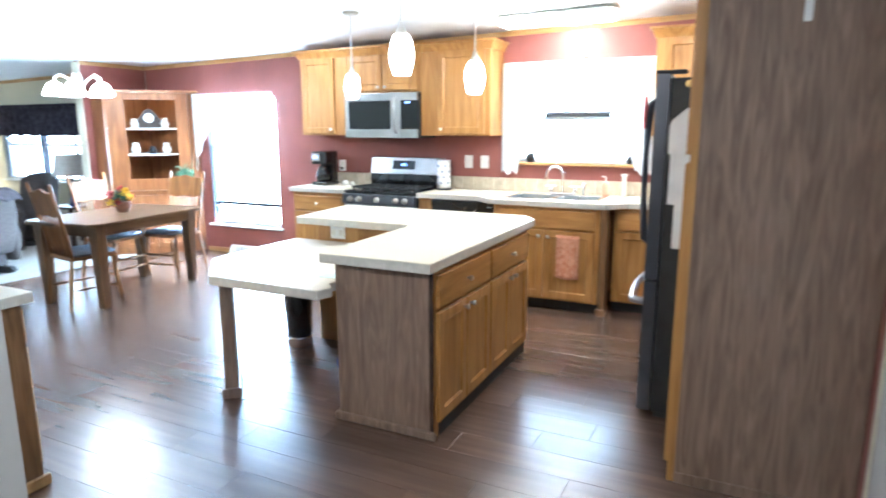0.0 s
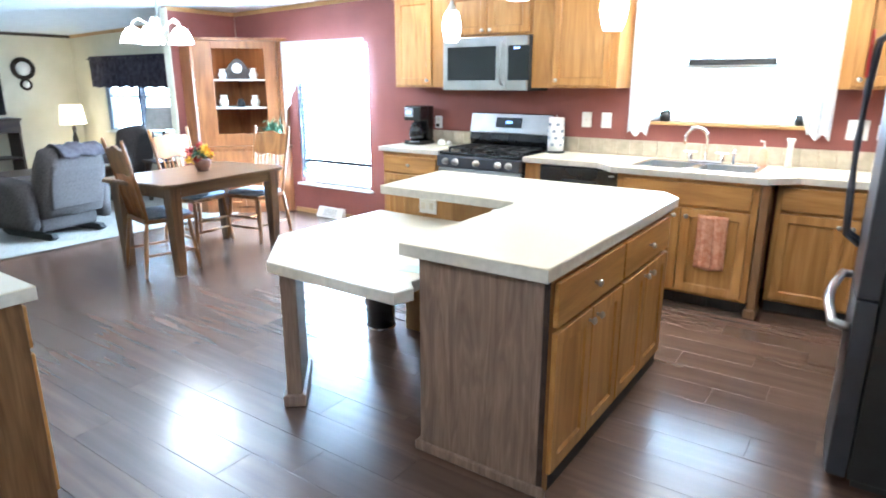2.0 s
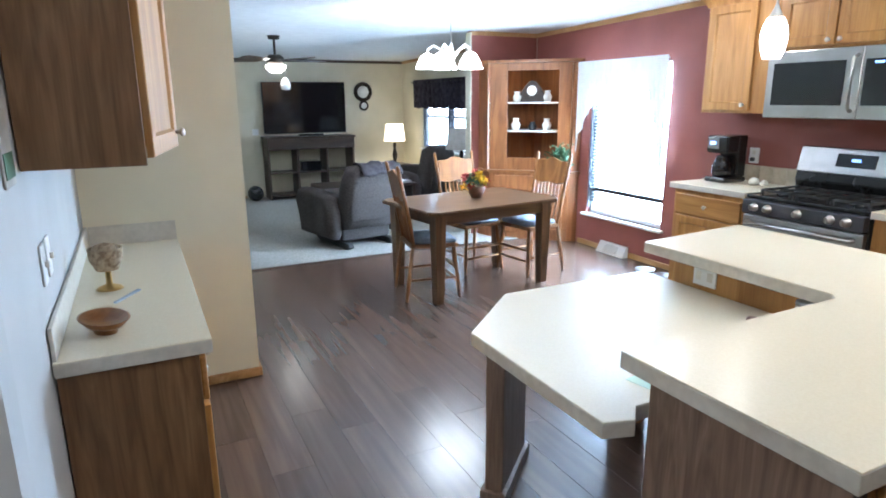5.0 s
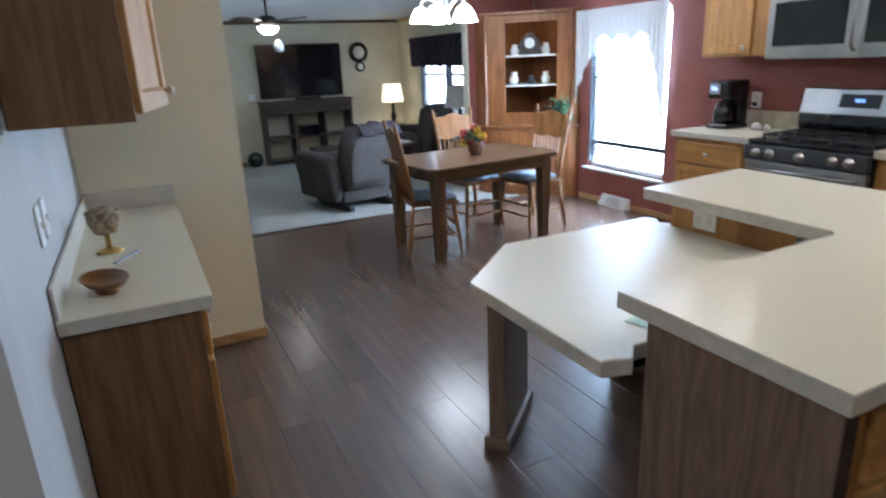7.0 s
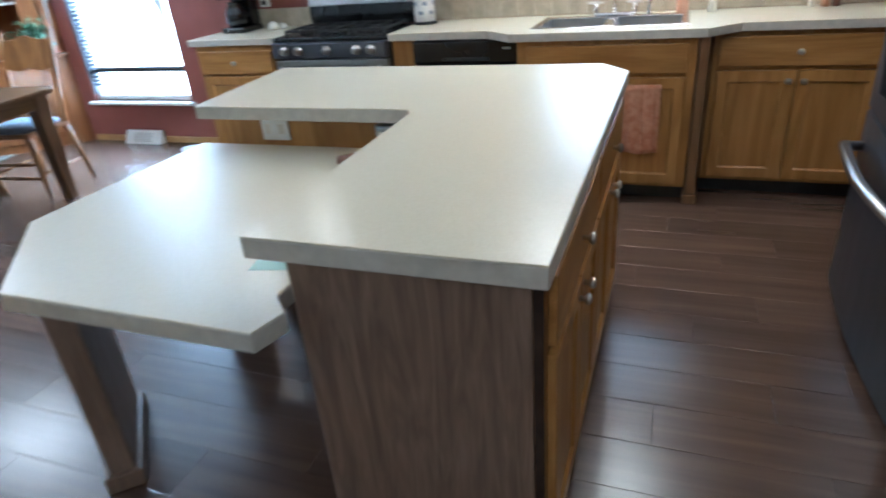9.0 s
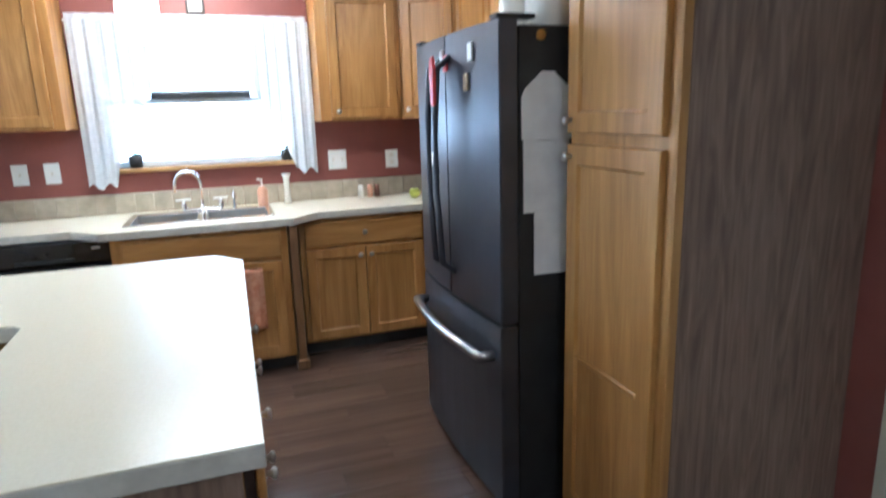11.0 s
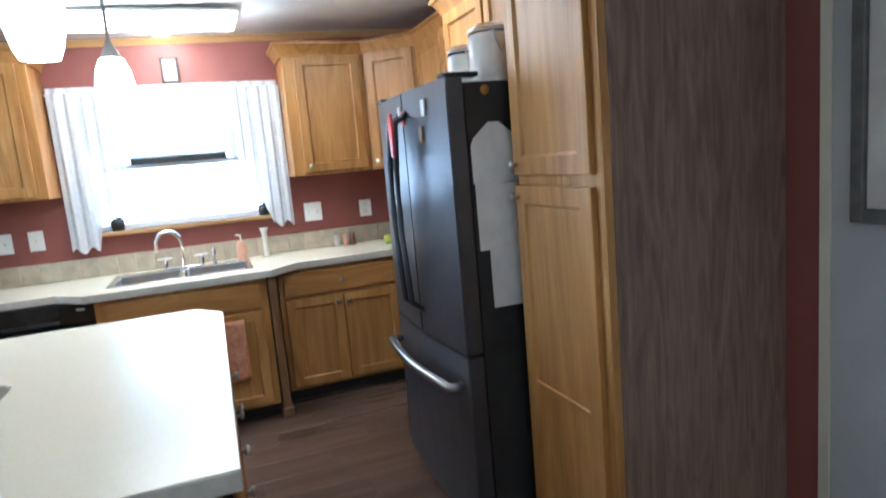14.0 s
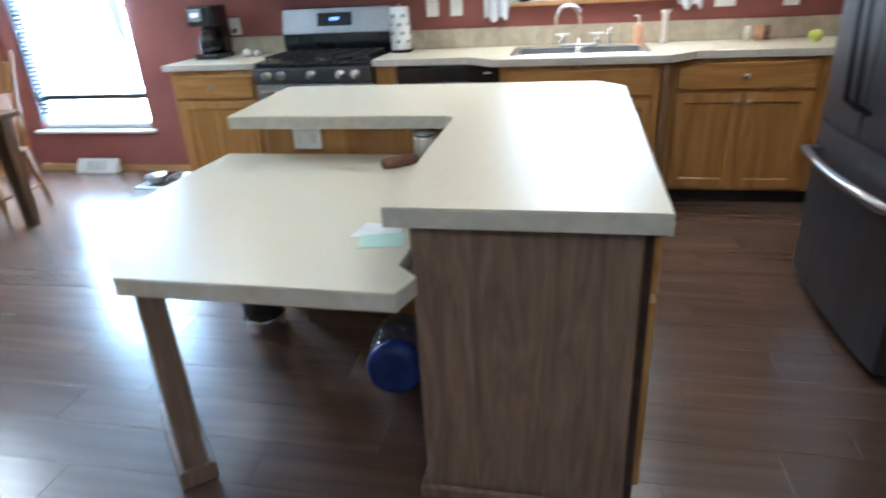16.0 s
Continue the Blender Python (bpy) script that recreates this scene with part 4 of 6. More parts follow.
def canister(x, y, r, h):
    ob = thing("canister", (x, y, FH), "white ceramic canister with glass lid and wire clamp", "canister", "canisters on the fridge")
    part("jar", lathe([(0, 0), (r * 0.95, 0), (r, 0.008), (r, h * 0.8), (r * 0.92, h * 0.86), (0, h * 0.86)], 28, pose(x, y, FH - 0.0185)), CERAMIC, ob, "", True)
    part("lid", lathe([(0, 0), (r * 0.96, 0), (r * 0.98, 0.02), (r * 0.7, 0.035), (0, 0.036)], 28, pose(x, y, FH - 0.0185 + h * 0.865)), CLEAR, ob, "clear glass lid", True)
    part("clamp", tube([(x - r * 0.3, y - r * 0.98, FH + h * 0.80), (x - r * 0.25, y - r * 1.05, FH + h * 0.62), (x, y - r * 1.08, FH + h * 0.42), (x + r * 0.25, y - r * 1.05, FH + h * 0.62), (x + r * 0.3, y - r * 0.98, FH + h * 0.80)], 0.0035, 8), NICKEL, ob, "", True)
    part("band", lathe([(r * 0.955, 0), (r * 1.02, 0), (r * 1.02, 0.008), (r * 0.955, 0.008)], 28, pose(x, y, FH + h * 0.80)), NICKEL, ob, "", True)
    return ob


canister(-0.08, 3.47, 0.085, 0.21)
canister(-0.10, 3.68, 0.07, 0.165)

# microwave
mwv = thing("microwave", (-3.15, 5.42, 1.44), "stainless over-the-range microwave with black glass door", "microwave")
MX0, MX1, MZ0, MZ1, MY = -3.563, -2.741, 1.435, 1.868, 5.40
part("body", box(MX0, MX1, MY + 0.03, 5.797, MZ0, MZ1, 0.003), BLACK_MATT, mwv)
d = part("door", box(MX0, -2.935, MY, MY + 0.028, MZ0 + 0.002, MZ1, 0.005, 2), STEEL, mwv)
part("window", box(MX0 + 0.05, -3.03, MY - 0.004, MY - 0.0005, MZ0 + 0.085, MZ1 - 0.075, 0.002), SCREEN, d, "black door glass")
part("handle", tube([(-2.965, MY - 0.002, MZ0 + 0.05), (-2.965, MY - 0.04, MZ0 + 0.07), (-2.965, MY - 0.04, MZ1 - 0.07), (-2.965, MY - 0.002, MZ1 - 0.05)], 0.013, 10), STEEL, d, "", True)
cp = part("control_panel", box(-2.932, MX1, MY, MY + 0.028, MZ0 + 0.002, MZ1, 0.005, 2), STEEL, mwv)
part("keypad", box(-2.915, MX1 + 0.02, MY - 0.004, MY - 0.0005, MZ0 + 0.085, MZ1 - 0.075, 0.002), SCREEN, cp, "black keypad glass")
part("clock_digits", boxes([(-2.86 + 0.014 * i, -2.851 + 0.014 * i, MY - 0.006, MY - 0.0045, 1.765, 1.78) for i in range(4)]), DISPLAY, cp, "blue lit clock digits")

# coffee maker
cm = thing("coffee_maker", (-3.97, 5.58, CT), "black drip coffee maker with blue display", "coffee maker")
part("base", box(-4.06, -3.87, 5.46, 5.70, CT + 0.001, CT + 0.04, 0.01, 2), BLACK, cm)
part("tower", box(-4.05, -3.88, 5.60, 5.70, CT + 0.04, CT + 0.36, 0.012, 2), BLACK, cm)
part("head", box(-4.06, -3.87, 5.46, 5.598, CT + 0.225, CT + 0.36, 0.014, 2), BLACK, cm)
part("panel", box(-4.045, -3.945, 5.453, 5.459, CT + 0.26, CT + 0.34, 0.003), STEEL, cm, "steel control panel")
part("clock_digits", box(-4.02, -3.97, 5.449, 5.4525, CT + 0.29, CT + 0.315, 0), DISPLAY, cm, "blue lit display")
part("carafe", lathe([(0, 0), (0.06, 0), (0.075, 0.03), (0.07, 0.10), (0.045, 0.15), (0.05, 0.165), (0, 0.166)], 24, pose(-3.965, 5.535, CT + 0.041)), SCREEN, cm, "dark glass carafe", True)

# small things on the worktop
pt = thing("paper_towel_holder", (-2.56, 5.60, CT), "white paper towel roll on an upright holder", "paper towels")
part("base", lathe([(0, 0), (0.075, 0), (0.075, 0.012), (0, 0.014)], 24, pose(-2.56, 5.62, CT + 0.001)), BLACK_MATT, pt, "", True)
part("roll", lathe([(0.018, 0), (0.066, 0.002), (0.068, 0.14), (0.064, 0.275), (0.018, 0.277)], 28, pose(-2.56, 5.62, CT + 0.016)), PAPER, pt, "", True)
for zz, a0 in ((0.045, 0), (0.10, 25), (0.155, 10), (0.21, 35)):
    for k in range(6):
        part("print_mark", box(-0.014, 0.014, -0.0695, -0.0675, zz, zz + 0.022, 0, 1, pose(-2.56, 5.62, CT + 0.016, 0, 0, a0 + 60 * k)), CUSHION, pt, "pale blue print mark")
part("rod", tube([(-2.56, 5.62, CT + 0.015), (-2.56, 5.62, CT + 0.31)], 0.006, 8), NICKEL, pt)


def plate(x0, x1, z0, z1, kind, label):
    ob = thing(kind, ((x0 + x1) / 2, WALL_Y, z0), label, "wall plate")
    part("cover", box(x0, x1, WALL_Y - 0.008, WALL_Y - 0.001, z0, z1, 0.003, 2), WHITE, ob)
    n = max(1, round((x1 - x0) / 0.075))
    for i in range(n):
        c = x0 + (x1 - x0) * (i + 0.5) / n
        if kind == "outlet":
            for zz in (z0 + (z1 - z0) * 0.3, z0 + (z1 - z0) * 0.7):
                part("socket", box(c - 0.014, c + 0.014, WALL_Y - 0.0105, WALL_Y - 0.0085, zz - 0.014, zz + 0.014, 0.001), CERAMIC, ob)
        else:
            part("toggle", box(c - 0.005, c + 0.005, WALL_Y - 0.018, WALL_Y - 0.0085, z0 + (z1 - z0) * 0.5 - 0.011, z0 + (z1 - z0) * 0.5 + 0.011, 0.002), CERAMIC, ob)
    return ob


plate(-2.41, -2.325, 1.14, 1.265, "light_switch", "white switch plate on the red wall")
plate(-2.24, -2.155, 1.14, 1.265, "light_switch", "white switch plate on the red wall")
plate(-0.525, -0.40, 1.13, 1.262, "light_switch", "double white switch plate on the red wall")
plate(-0.12, -0.03, 1.12, 1.245, "outlet", "white outlet plate on the red wall")
plate(-3.93, -3.845, 1.07, 1.19, "outlet", "white outlet plate behind the coffee maker")

ng = thing("nightlight", (-3.888, WALL_Y - 0.02, 1.08), "small dark plug in the outlet", "plug")
part("body", box(-3.903, -3.873, WALL_Y - 0.035, WALL_Y - 0.011, 1.085, 1.115, 0.004, 2), BLACK_MATT, ng)


def bottle(name, x, y, prof, mat, cap, label):
    ob = thing(name, (x, y, CT), label, "bottle")
    part("body", lathe(prof, 20, pose(x, y, CT + 0.001)), mat, ob, "", True)
    top = prof[-1][1]
    if cap:
        part("pump", tube([(x, y, CT + top), (x, y, CT + top + 0.04), (x - 0.03, y, CT + top + 0.045)], 0.006, 8), cap, ob)
    return ob


bottle("soap_bottle", -0.99, 5.67, [(0, 0), (0.032, 0), (0.034, 0.02), (0.034, 0.10), (0.02, 0.125), (0, 0.13)], ORANGE, WHITE, "orange hand soap bottle with white pump")
bottle("glass_vase", -0.83, 5.68, [(0, 0), (0.026, 0), (0.018, 0.05), (0.02, 0.17), (0.032, 0.20), (0, 0.202)], CERAMIC, None, "slim white vase beside the sink")
for x, mat in ((-0.33, CERAMIC), (-0.265, ORANGE), (-0.215, POT)):
    bottle("spice_jar", x, 5.70, [(0, 0), (0.02, 0), (0.021, 0.055), (0.017, 0.06), (0.019, 0.085), (0, 0.087)], mat, None, "small spice jar on the worktop")
solo("green_apple", lathe([(0, 0.006), (0.02, 0.0), (0.036, 0.022), (0.038, 0.042), (0.024, 0.064), (0.006, 0.062), (0, 0.056)], 20, pose(0.0, 5.50, CT + 0.001)), PEAR, "yellow-green apple on the worktop beside the fridge", "fruit", smooth=True)
for x, y, r in ((-3.72, 5.60, 0.04), (-3.655, 5.63, 0.03)):
    solo("garlic_bulb", lathe([(0, 0), (r * 0.8, 0.002), (r, r * 0.5), (r * 0.75, r * 1.1), (r * 0.25, r * 1.4), (0, r * 1.45)], 18, pose(x, y, CT + 0.001)), CERAMIC, "pale round shaker lying on the worktop", "shaker", smooth=True)
for x in (-1.73, -0.80):
    pl = thing("sill_plant", (x, WALL_Y, KW[2]), "small dark potted plant on the window sill", "plant")
    part("pot", lathe([(0, 0), (0.036, 0), (0.045, 0.075), (0.038, 0.075), (0, 0.06)], 16, pose(x, WALL_Y - 0.0, KW[2] + 0.001)), BLACK_MATT, pl, "", True)
    bm = bmesh.new()
    rnd = random.Random(int(-x * 100))
    for i in range(60):
        m = pose(x + rnd.gauss(0, 0.022), WALL_Y + rnd.gauss(0, 0.012), KW[2] + 0.075 + rnd.gauss(0, 0.02), rnd.uniform(0, 180), rnd.uniform(0, 180), rnd.uniform(0, 360))
        vs = [bm.verts.new(m @ Vector(p)) for p in ((-0.012, 0, 0), (0, 0.006, 0.003), (0.012, 0, 0), (0, -0.006, 0.003))]
        bm.faces.new(vs)
    part("foliage", bm, LEAF, pl)
pc = thing("small_picture", (-1.28, WALL_Y - 0.02, 2.14), "small framed picture above the sink window", "picture")
part("frame", box(-1.335, -1.225, WALL_Y - 0.02, WALL_Y - 0.001, 2.135, 2.30, 0.004, 2), DARKWOOD, pc)
part("print", box(-1.32, -1.24, WALL_Y - 0.0225, WALL_Y - 0.0205, 2.15, 2.285, 0), ARTGREY, pc, "pale print")
solo("dish_towel", pleated(-1.245, -1.055, BUMP - 0.036, 0.66, lambda u: 0.29 + 0.006 * math.sin(9 * u), 2.3, 0.006, 0, 24, 12), TOWEL, "rust-coloured checked towel hanging on the sink cabinet", "towel", smooth=True).modifiers.new("thickness", "SOLIDIFY").thickness = 0.005

# ---- island ----
IT = 0.915
isl = thing("kitchen_island", (-1.45, 3.3, 0), "oak kitchen island with veneer end and east-side doors", "island")
IX0, IX1, IY0, IY1 = -1.745, -1.185, 2.635, 4.06
part("body", box(IX0 + 0.006, IX1, IY0 + 0.006, IY1, 0.0, IT - 0.052, 0.002), OAK, isl)
part("end_panel", box(IX0, IX1 - 0.022, IY0, IY0 + 0.005, 0.0, IT - 0.052, 0.001), VENEER, isl, "veneer end coloured grey-brown as in cool shade")
part("side_panel", box(IX0, IX0 + 0.005, IY0 + 0.0055, 3.60, 0.0, IT - 0.052, 0.001), VENEER, isl, "veneer side coloured grey-brown as in cool shade")
part("stile", box(IX1 - 0.02, IX1 + 0.001, IY0 - 0.003, IY0 + 0.005, 0.0, IT - 0.052, 0.001), DARKWOOD, isl)
part("base_moulding", boxes([(IX0 - 0.02, IX1 + 0.02, IY0 - 0.02, IY0 - 0.0005, 0.0, 0.045), (IX0 - 0.02, IX0 - 0.0005, IY0, 3.58, 0.0, 0.045)], 0.006), VENEER, isl, "shade-coloured foot moulding")
part("arm_body", box(-2.62, IX0 + 0.004, 3.64, IY1, 0.0, IT - 0.052, 0.002), OAK, isl)
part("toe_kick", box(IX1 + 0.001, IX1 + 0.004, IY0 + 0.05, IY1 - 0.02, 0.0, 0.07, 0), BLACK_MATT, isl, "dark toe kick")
fe = facing((IX1 + 0.0015, IY0, 0), (1, 0))
LEN = IY1 - IY0
for u0, u1 in ((0.03, LEN / 2 - 0.008), (LEN / 2 + 0.008, LEN - 0.03)):
    d = part("drawer_front", box(0, u1 - u0, -0.02, 0, 0, 0.165, 0.005, 2, fe @ Matrix.Translation((u0, 0, 0.672))), OAK_Y, isl)
    knob(d, fe @ Matrix.Translation(((u0 + u1) / 2, -0.0205, 0.755)))
    um = (u0 + u1) / 2
    for a, b, ku in ((u0, um - 0.004, um - 0.04), (um + 0.004, u1, um + 0.04)):
        d = part("door", panel_front(b - a, 0.565, 0.02, 0.058, fe @ Matrix.Translation((a, 0, 0.085))), OAK, isl)
        knob(d, fe @ Matrix.Translation((ku, -0.0205, 0.61)))
ISLAND = [(-1.160, 2.560), (-1.160, 4.14), (-1.27, 4.29), (-2.80, 4.29), (-2.73, 3.555), (-1.83, 3.545), (-1.80, 3.51), (-1.787, 2.560)]
worktop("island_worktop", ISLAND, IT, 0.050, "L-shaped cream laminate island worktop")
LOW = [(-2.465, 2.475), (-1.742, 2.472), (-1.715, 2.56), (-1.772, 2.615), (-1.772, 3.63), (-2.80, 3.63), (-2.80, 2.83)]
lt = worktop("low_table_top", LOW, 0.745, 0.050, "lower cream laminate table leaf with clipped corner")
lg = thing("table_leg_panel", (-2.57, 2.7, 0), "angled veneer panel leg under the low table leaf", "table leg")
lm = Matrix.Translation((-2.455, 2.575, 0)) @ pose(0, 0, 0, 0, 0, 133)
part("panel", box(0.0, 0.38, -0.036, 0.036, 0.0, 0.694, 0.004, 1, lm), VENEER, lg)
part("foot", box(-0.018, 0.398, -0.054, 0.054, 0.0, 0.06, 0.006, 2, lm), VENEER, lg)
ol = thing("outlet", (-2.43, 3.63, 0.8), "white double outlet on the island under the overhang", "wall plate")
part("cover", box(-2.495, -2.375, 3.629, 3.638, 0.765, 0.855, 0.003, 2), WHITE, ol)
for c in (-2.465, -2.405):
    part("socket", box(c - 0.014, c + 0.014, 3.626, 3.6285, 0.79, 0.83, 0.001), CERAMIC, ol)
sheet_m = pose(-1.86, 2.76, 0.7455, 0, 0, 12)
solo("mint_note", box(-0.06, 0.06, -0.045, 0.045, 0, 0.0012, 0, 1, sheet_m), MINT, "mint green note lying on the low table", "paper")
solo("white_note", box(-0.05, 0.075, -0.05, 0.06, 0, 0.001, 0, 1, pose(-1.90, 2.82, 0.7451, 0, 0, -8)), PAPER, "white note lying on the low table", "paper")
tin = thing("glass_jar", (-1.92, 3.50, 0.745), "small glass jar with a bright rim on the low table", "jar")
part("jar", lathe([(0, 0), (0.04, 0), (0.042, 0.08), (0.038, 0.09), (0, 0.09)], 20, pose(-1.93, 3.58, 0.7455)), CERAMIC, tin, "", True)
part("lid", lathe([(0, 0), (0.042, 0), (0.042, 0.014), (0, 0.016)], 20, pose(-1.93, 3.58, 0.836)), STEEL, tin, "bright lid", True)
solo("eyeglass_case", box(-0.075, 0.075, -0.025, 0.025, 0, 0.035, 0.014, 3, pose(-2.0, 3.47, 0.7455, 0, 0, 40)), POT, "dark brown glasses case on the low table", "case", smooth=True)
bk = thing("waste_bin", (-2.67, 3.46, 0), "black round waste bin with a shiny steel base under the table", "bin")
part("base", lathe([(0, 0), (0.075, 0), (0.088, 0.012), (0.085, 0.06), (0.092, 0.075), (0, 0.075)], 24, pose(-2.67, 3.46, 0.0005)), CHROME, bk, "shiny steel base", True)
part("body", lathe([(0, 0), (0.085, 0.0), (0.105, 0.40), (0.10, 0.41), (0, 0.41)], 24, pose(-2.67, 3.46, 0.0765)), BLACK, bk, "", True)
jg = thing("water_jug", (-1.965, 3.07, 0), "clear blue water jug lying on its side", "jug")
jm = pose(-1.965, 3.07, 0.1055, -90, 0, 8) @ Matrix.Scale(0.77, 4)
part("body", lathe([(0, 0), (0.10, 0.0), (0.135, 0.02), (0.135, 0.12), (0.128, 0.13), (0.135, 0.14), (0.135, 0.30), (0.09, 0.38), (0.03, 0.41), (0.03, 0.45), (0, 0.45)], 26, jm), CLEARBLUE, jg, "", True)
part("base_ring", lathe([(0.0, -0.004), (0.06, -0.004), (0.085, -0.014), (0.115, -0.012), (0.1365, 0.012), (0.1375, 0.055), (0.1365, 0.055)], 26, jm), BLUE, jg, "deep blue base cup", True)
tr = thing("pet_bowl", (-4.45, 5.45, 0), "pet bowl tray with two steel bowls by the wall", "bowl")
part("tray", box(-4.72, -4.26, 5.30, 5.60, 0.001, 0.014, 0.005, 2), STEEL, tr)
for x in (-4.60, -4.38):
    part("dish", lathe([(0, 0), (0.06, 0), (0.09, 0.06), (0.085, 0.06), (0.055, 0.01), (0, 0.01)], 22, pose(x, 5.45, 0.0145)), STEEL, tr, "", True)

# ---- kitchen lights ----
def pendant(x, y, z):
    ob = thing("pendant_light", (x, y, ceiling_height(x)), "white glass pendant light on a nickel stem", "pendant light", "island pendants")
    part("canopy", lathe([(0, 0), (0.06, 0.0), (0.062, -0.012), (0.05, -0.024), (0, -0.026)], 24, pose(x, y, ceiling_height(x) - 0.001)), NICKEL, ob, "", True)
    part("stem", tube([(x, y, z + 0.235), (x, y, ceiling_height(x) - 0.02)], 0.006, 8), NICKEL, ob)
    part("collar", lathe([(0, 0.06), (0.008, 0.06), (0.012, 0.045), (0.028, 0.012), (0.033, 0.0), (0, -0.001)], 20, pose(x, y, z + 0.187)), NICKEL, ob, "", True)
    part("shade", lathe([(0.0, 0.003), (0.038, 0.0), (0.046, 0.02), (0.058, 0.07), (0.060, 0.10), (0.052, 0.15), (0.036, 0.186), (0, 0.187)], 28, pose(x, y, z)), SHADE_LIT, ob, "lit white glass shade", True)


pendant(-2.694, 4.254, 1.755)
pendant(-1.433, 2.805, 1.78)
pendant(-1.385, 3.60, 1.728)


def downlight(x, y, group="recessed lights"):
    ob = thing("recessed_light", (x, y, ceiling_height(x)), "round white recessed ceiling light", "ceiling light", group)
    z = ceiling_height(x)
    part("trim_ring", lathe([(0.062, -0.001), (0.085, -0.001), (0.08, -0.010), (0.062, -0.006)], 28, pose(x, y, z)), WHITE, ob, "", True)
    part("lens", lathe([(0, -0.001), (0.061, -0.001), (0.058, -0.014), (0.038, -0.030), (0, -0.036)], 24, pose(x, y, z)), CAN_LIT, ob, "lit lens", True)


downlight(-0.33, 4.17)
downlight(-0.12, 4.08)
downlight(-3.8, 5.0)
downlight(-1.29, 5.58)
# Unseen light, added in the hall to brighten the south-facing sides and ceiling.
HX, HY = -0.95, 0.20
HZ = ceiling_height(HX)
hl = thing("flush_light", (HX, HY, HZ), "unseen bowl light added under the hall ceiling", "ceiling light")
part("canopy", lathe([(0, -0.03), (0.06, -0.025), (0.07, -0.001), (0, -0.001)], 24, pose(HX, HY, HZ)), NICKEL, hl, "", True)
part("stem", tube([(HX, HY, HZ - 0.02), (HX, HY, HZ - 0.14)], 0.01, 10), NICKEL, hl)
part("dome", lathe([(0, -0.09), (0.10, -0.075), (0.17, -0.03), (0.18, 0.0), (0, -0.002)], 28, pose(HX, HY, HZ - 0.13)), HALL_LIT, hl, "glowing bowl of the added light", True)
fl = thing("ceiling_light_box", (-1.35, 5.05, 2.4), "long lit ceiling light over the sink", "ceiling light")
zc = ceiling_height(-1.35) - 0.012
part("tray", box(-1.80, -0.86, 4.98, 5.24, zc - 0.02, zc + 0.001, 0.004), WHITE, fl)
part("diffuser", box(-1.78, -0.88, 5.0, 5.22, zc - 0.075, zc - 0.0205, 0.02, 3), TUBE_LIT, fl, "glowing diffuser")

# ---- desk corner ----
DT = 0.865
# Bodies here take the shade-darkened oak, doors the plain honey oak.
dk = cabinet("desk_cabinet", (-2.545, 1.555, 0), (0, 1), 1.55, 0.38, DT - 0.047, [("drawer", 0.03, 0.50, 0.64, 0.79, 0.26, 0.715), ("drawer", 0.52, 1.02, 0.64, 0.79, 0.77, 0.715), ("drawer", 1.04, 1.52, 0.64, 0.79, 1.28, 0.715), ("door", 0.03, 0.50, 0.09, 0.62, 0.45, 0.57), ("door", 0.52, 1.02, 0.09, 0.62, 0.57, 0.57), ("door", 1.04, 1.52, 0.09, 0.62, 1.09, 0.57)], "shallow honey oak cabinet under the desk counter", "", OAK_IN_SHADE, 0.0)
part("base_moulding", box(-2.544, -2.525, 1.19, 1.575, 0.0, 0.05, 0.006, 2), PINE, dk, "light oak foot moulding")
worktop("desk_worktop", [(-2.52, 1.595), (-4.098, 1.595), (-4.098, 1.174), (-2.52, 1.174)], DT, 0.046, "cream laminate desk counter against the wall")
for nm, b in (("a", (-4.098, -4.086, 1.19, 1.592, DT + 0.001, DT + 0.10)), ("b", (-4.098, -2.53, 1.174, 1.186, DT + 0.001, DT + 0.10))):
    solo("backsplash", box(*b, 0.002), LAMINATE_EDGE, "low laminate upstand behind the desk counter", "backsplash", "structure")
dwc = cabinet("desk_wall_cabinet", (-2.53, 1.475, 1.40), (0, 1), 1.565, 0.30, 0.90, [("door", 0.52, 1.03, 0.02, 0.88, 0.57, 0.07), ("door", 1.05, 1.54, 0.02, 0.88, 1.10, 0.07)], "honey oak wall cabinet above the desk counter", "", OAK_IN_SHADE)
swing = facing((-2.53, 1.475, 1.40), (0, 1)) @ Matrix.Translation((0.02, -0.0015, 0.02)) @ pose(0, 0, 0, 0, 0, -11)
door_ajar = part("door", panel_front(0.48, 0.86, 0.02, 0.058, swing), OAK, dwc, "door standing slightly ajar")
knob(door_ajar, swing @ Matrix.Translation((0.44, -0.0205, 0.05)))
for x in (-2.78, -2.66):
    ob = thing("light_switch", (x, 1.17, 1.1), "white switch plate above the desk counter", "wall plate")
    part("cover", box(x - 0.035, x + 0.035, 1.1712, 1.178, 1.06, 1.18, 0.003, 2), WHITE, ob)
    part("toggle", box(x - 0.005, x + 0.005, 1.1785, 1.19, 1.11, 1.13, 0.002), CERAMIC, ob)
ws = thing("wooden_scoop", (-2.74, 1.30, DT), "carved wooden bowl with a blue-handled knife", "bowl")
part("bowl", lathe([(0, 0.0), (0.035, 0.0), (0.03, 0.02), (0.055, 0.03), (0.075, 0.06), (0.068, 0.06), (0.045, 0.04), (0, 0.035)], 24, pose(-2.74, 1.30, DT + 0.001, 0, 0, 20) @ Matrix.Diagonal((1.45, 0.95, 0.8, 1))), CHAIR_OAK, ws, "", True)
part("knife", box(0, 0.15, -0.008, 0.008, 0, 0.006, 0.002, 1, pose(-2.86, 1.33, DT + 0.051, 0, 0, 150)), CUSHION, ws, "blue-grey handle")
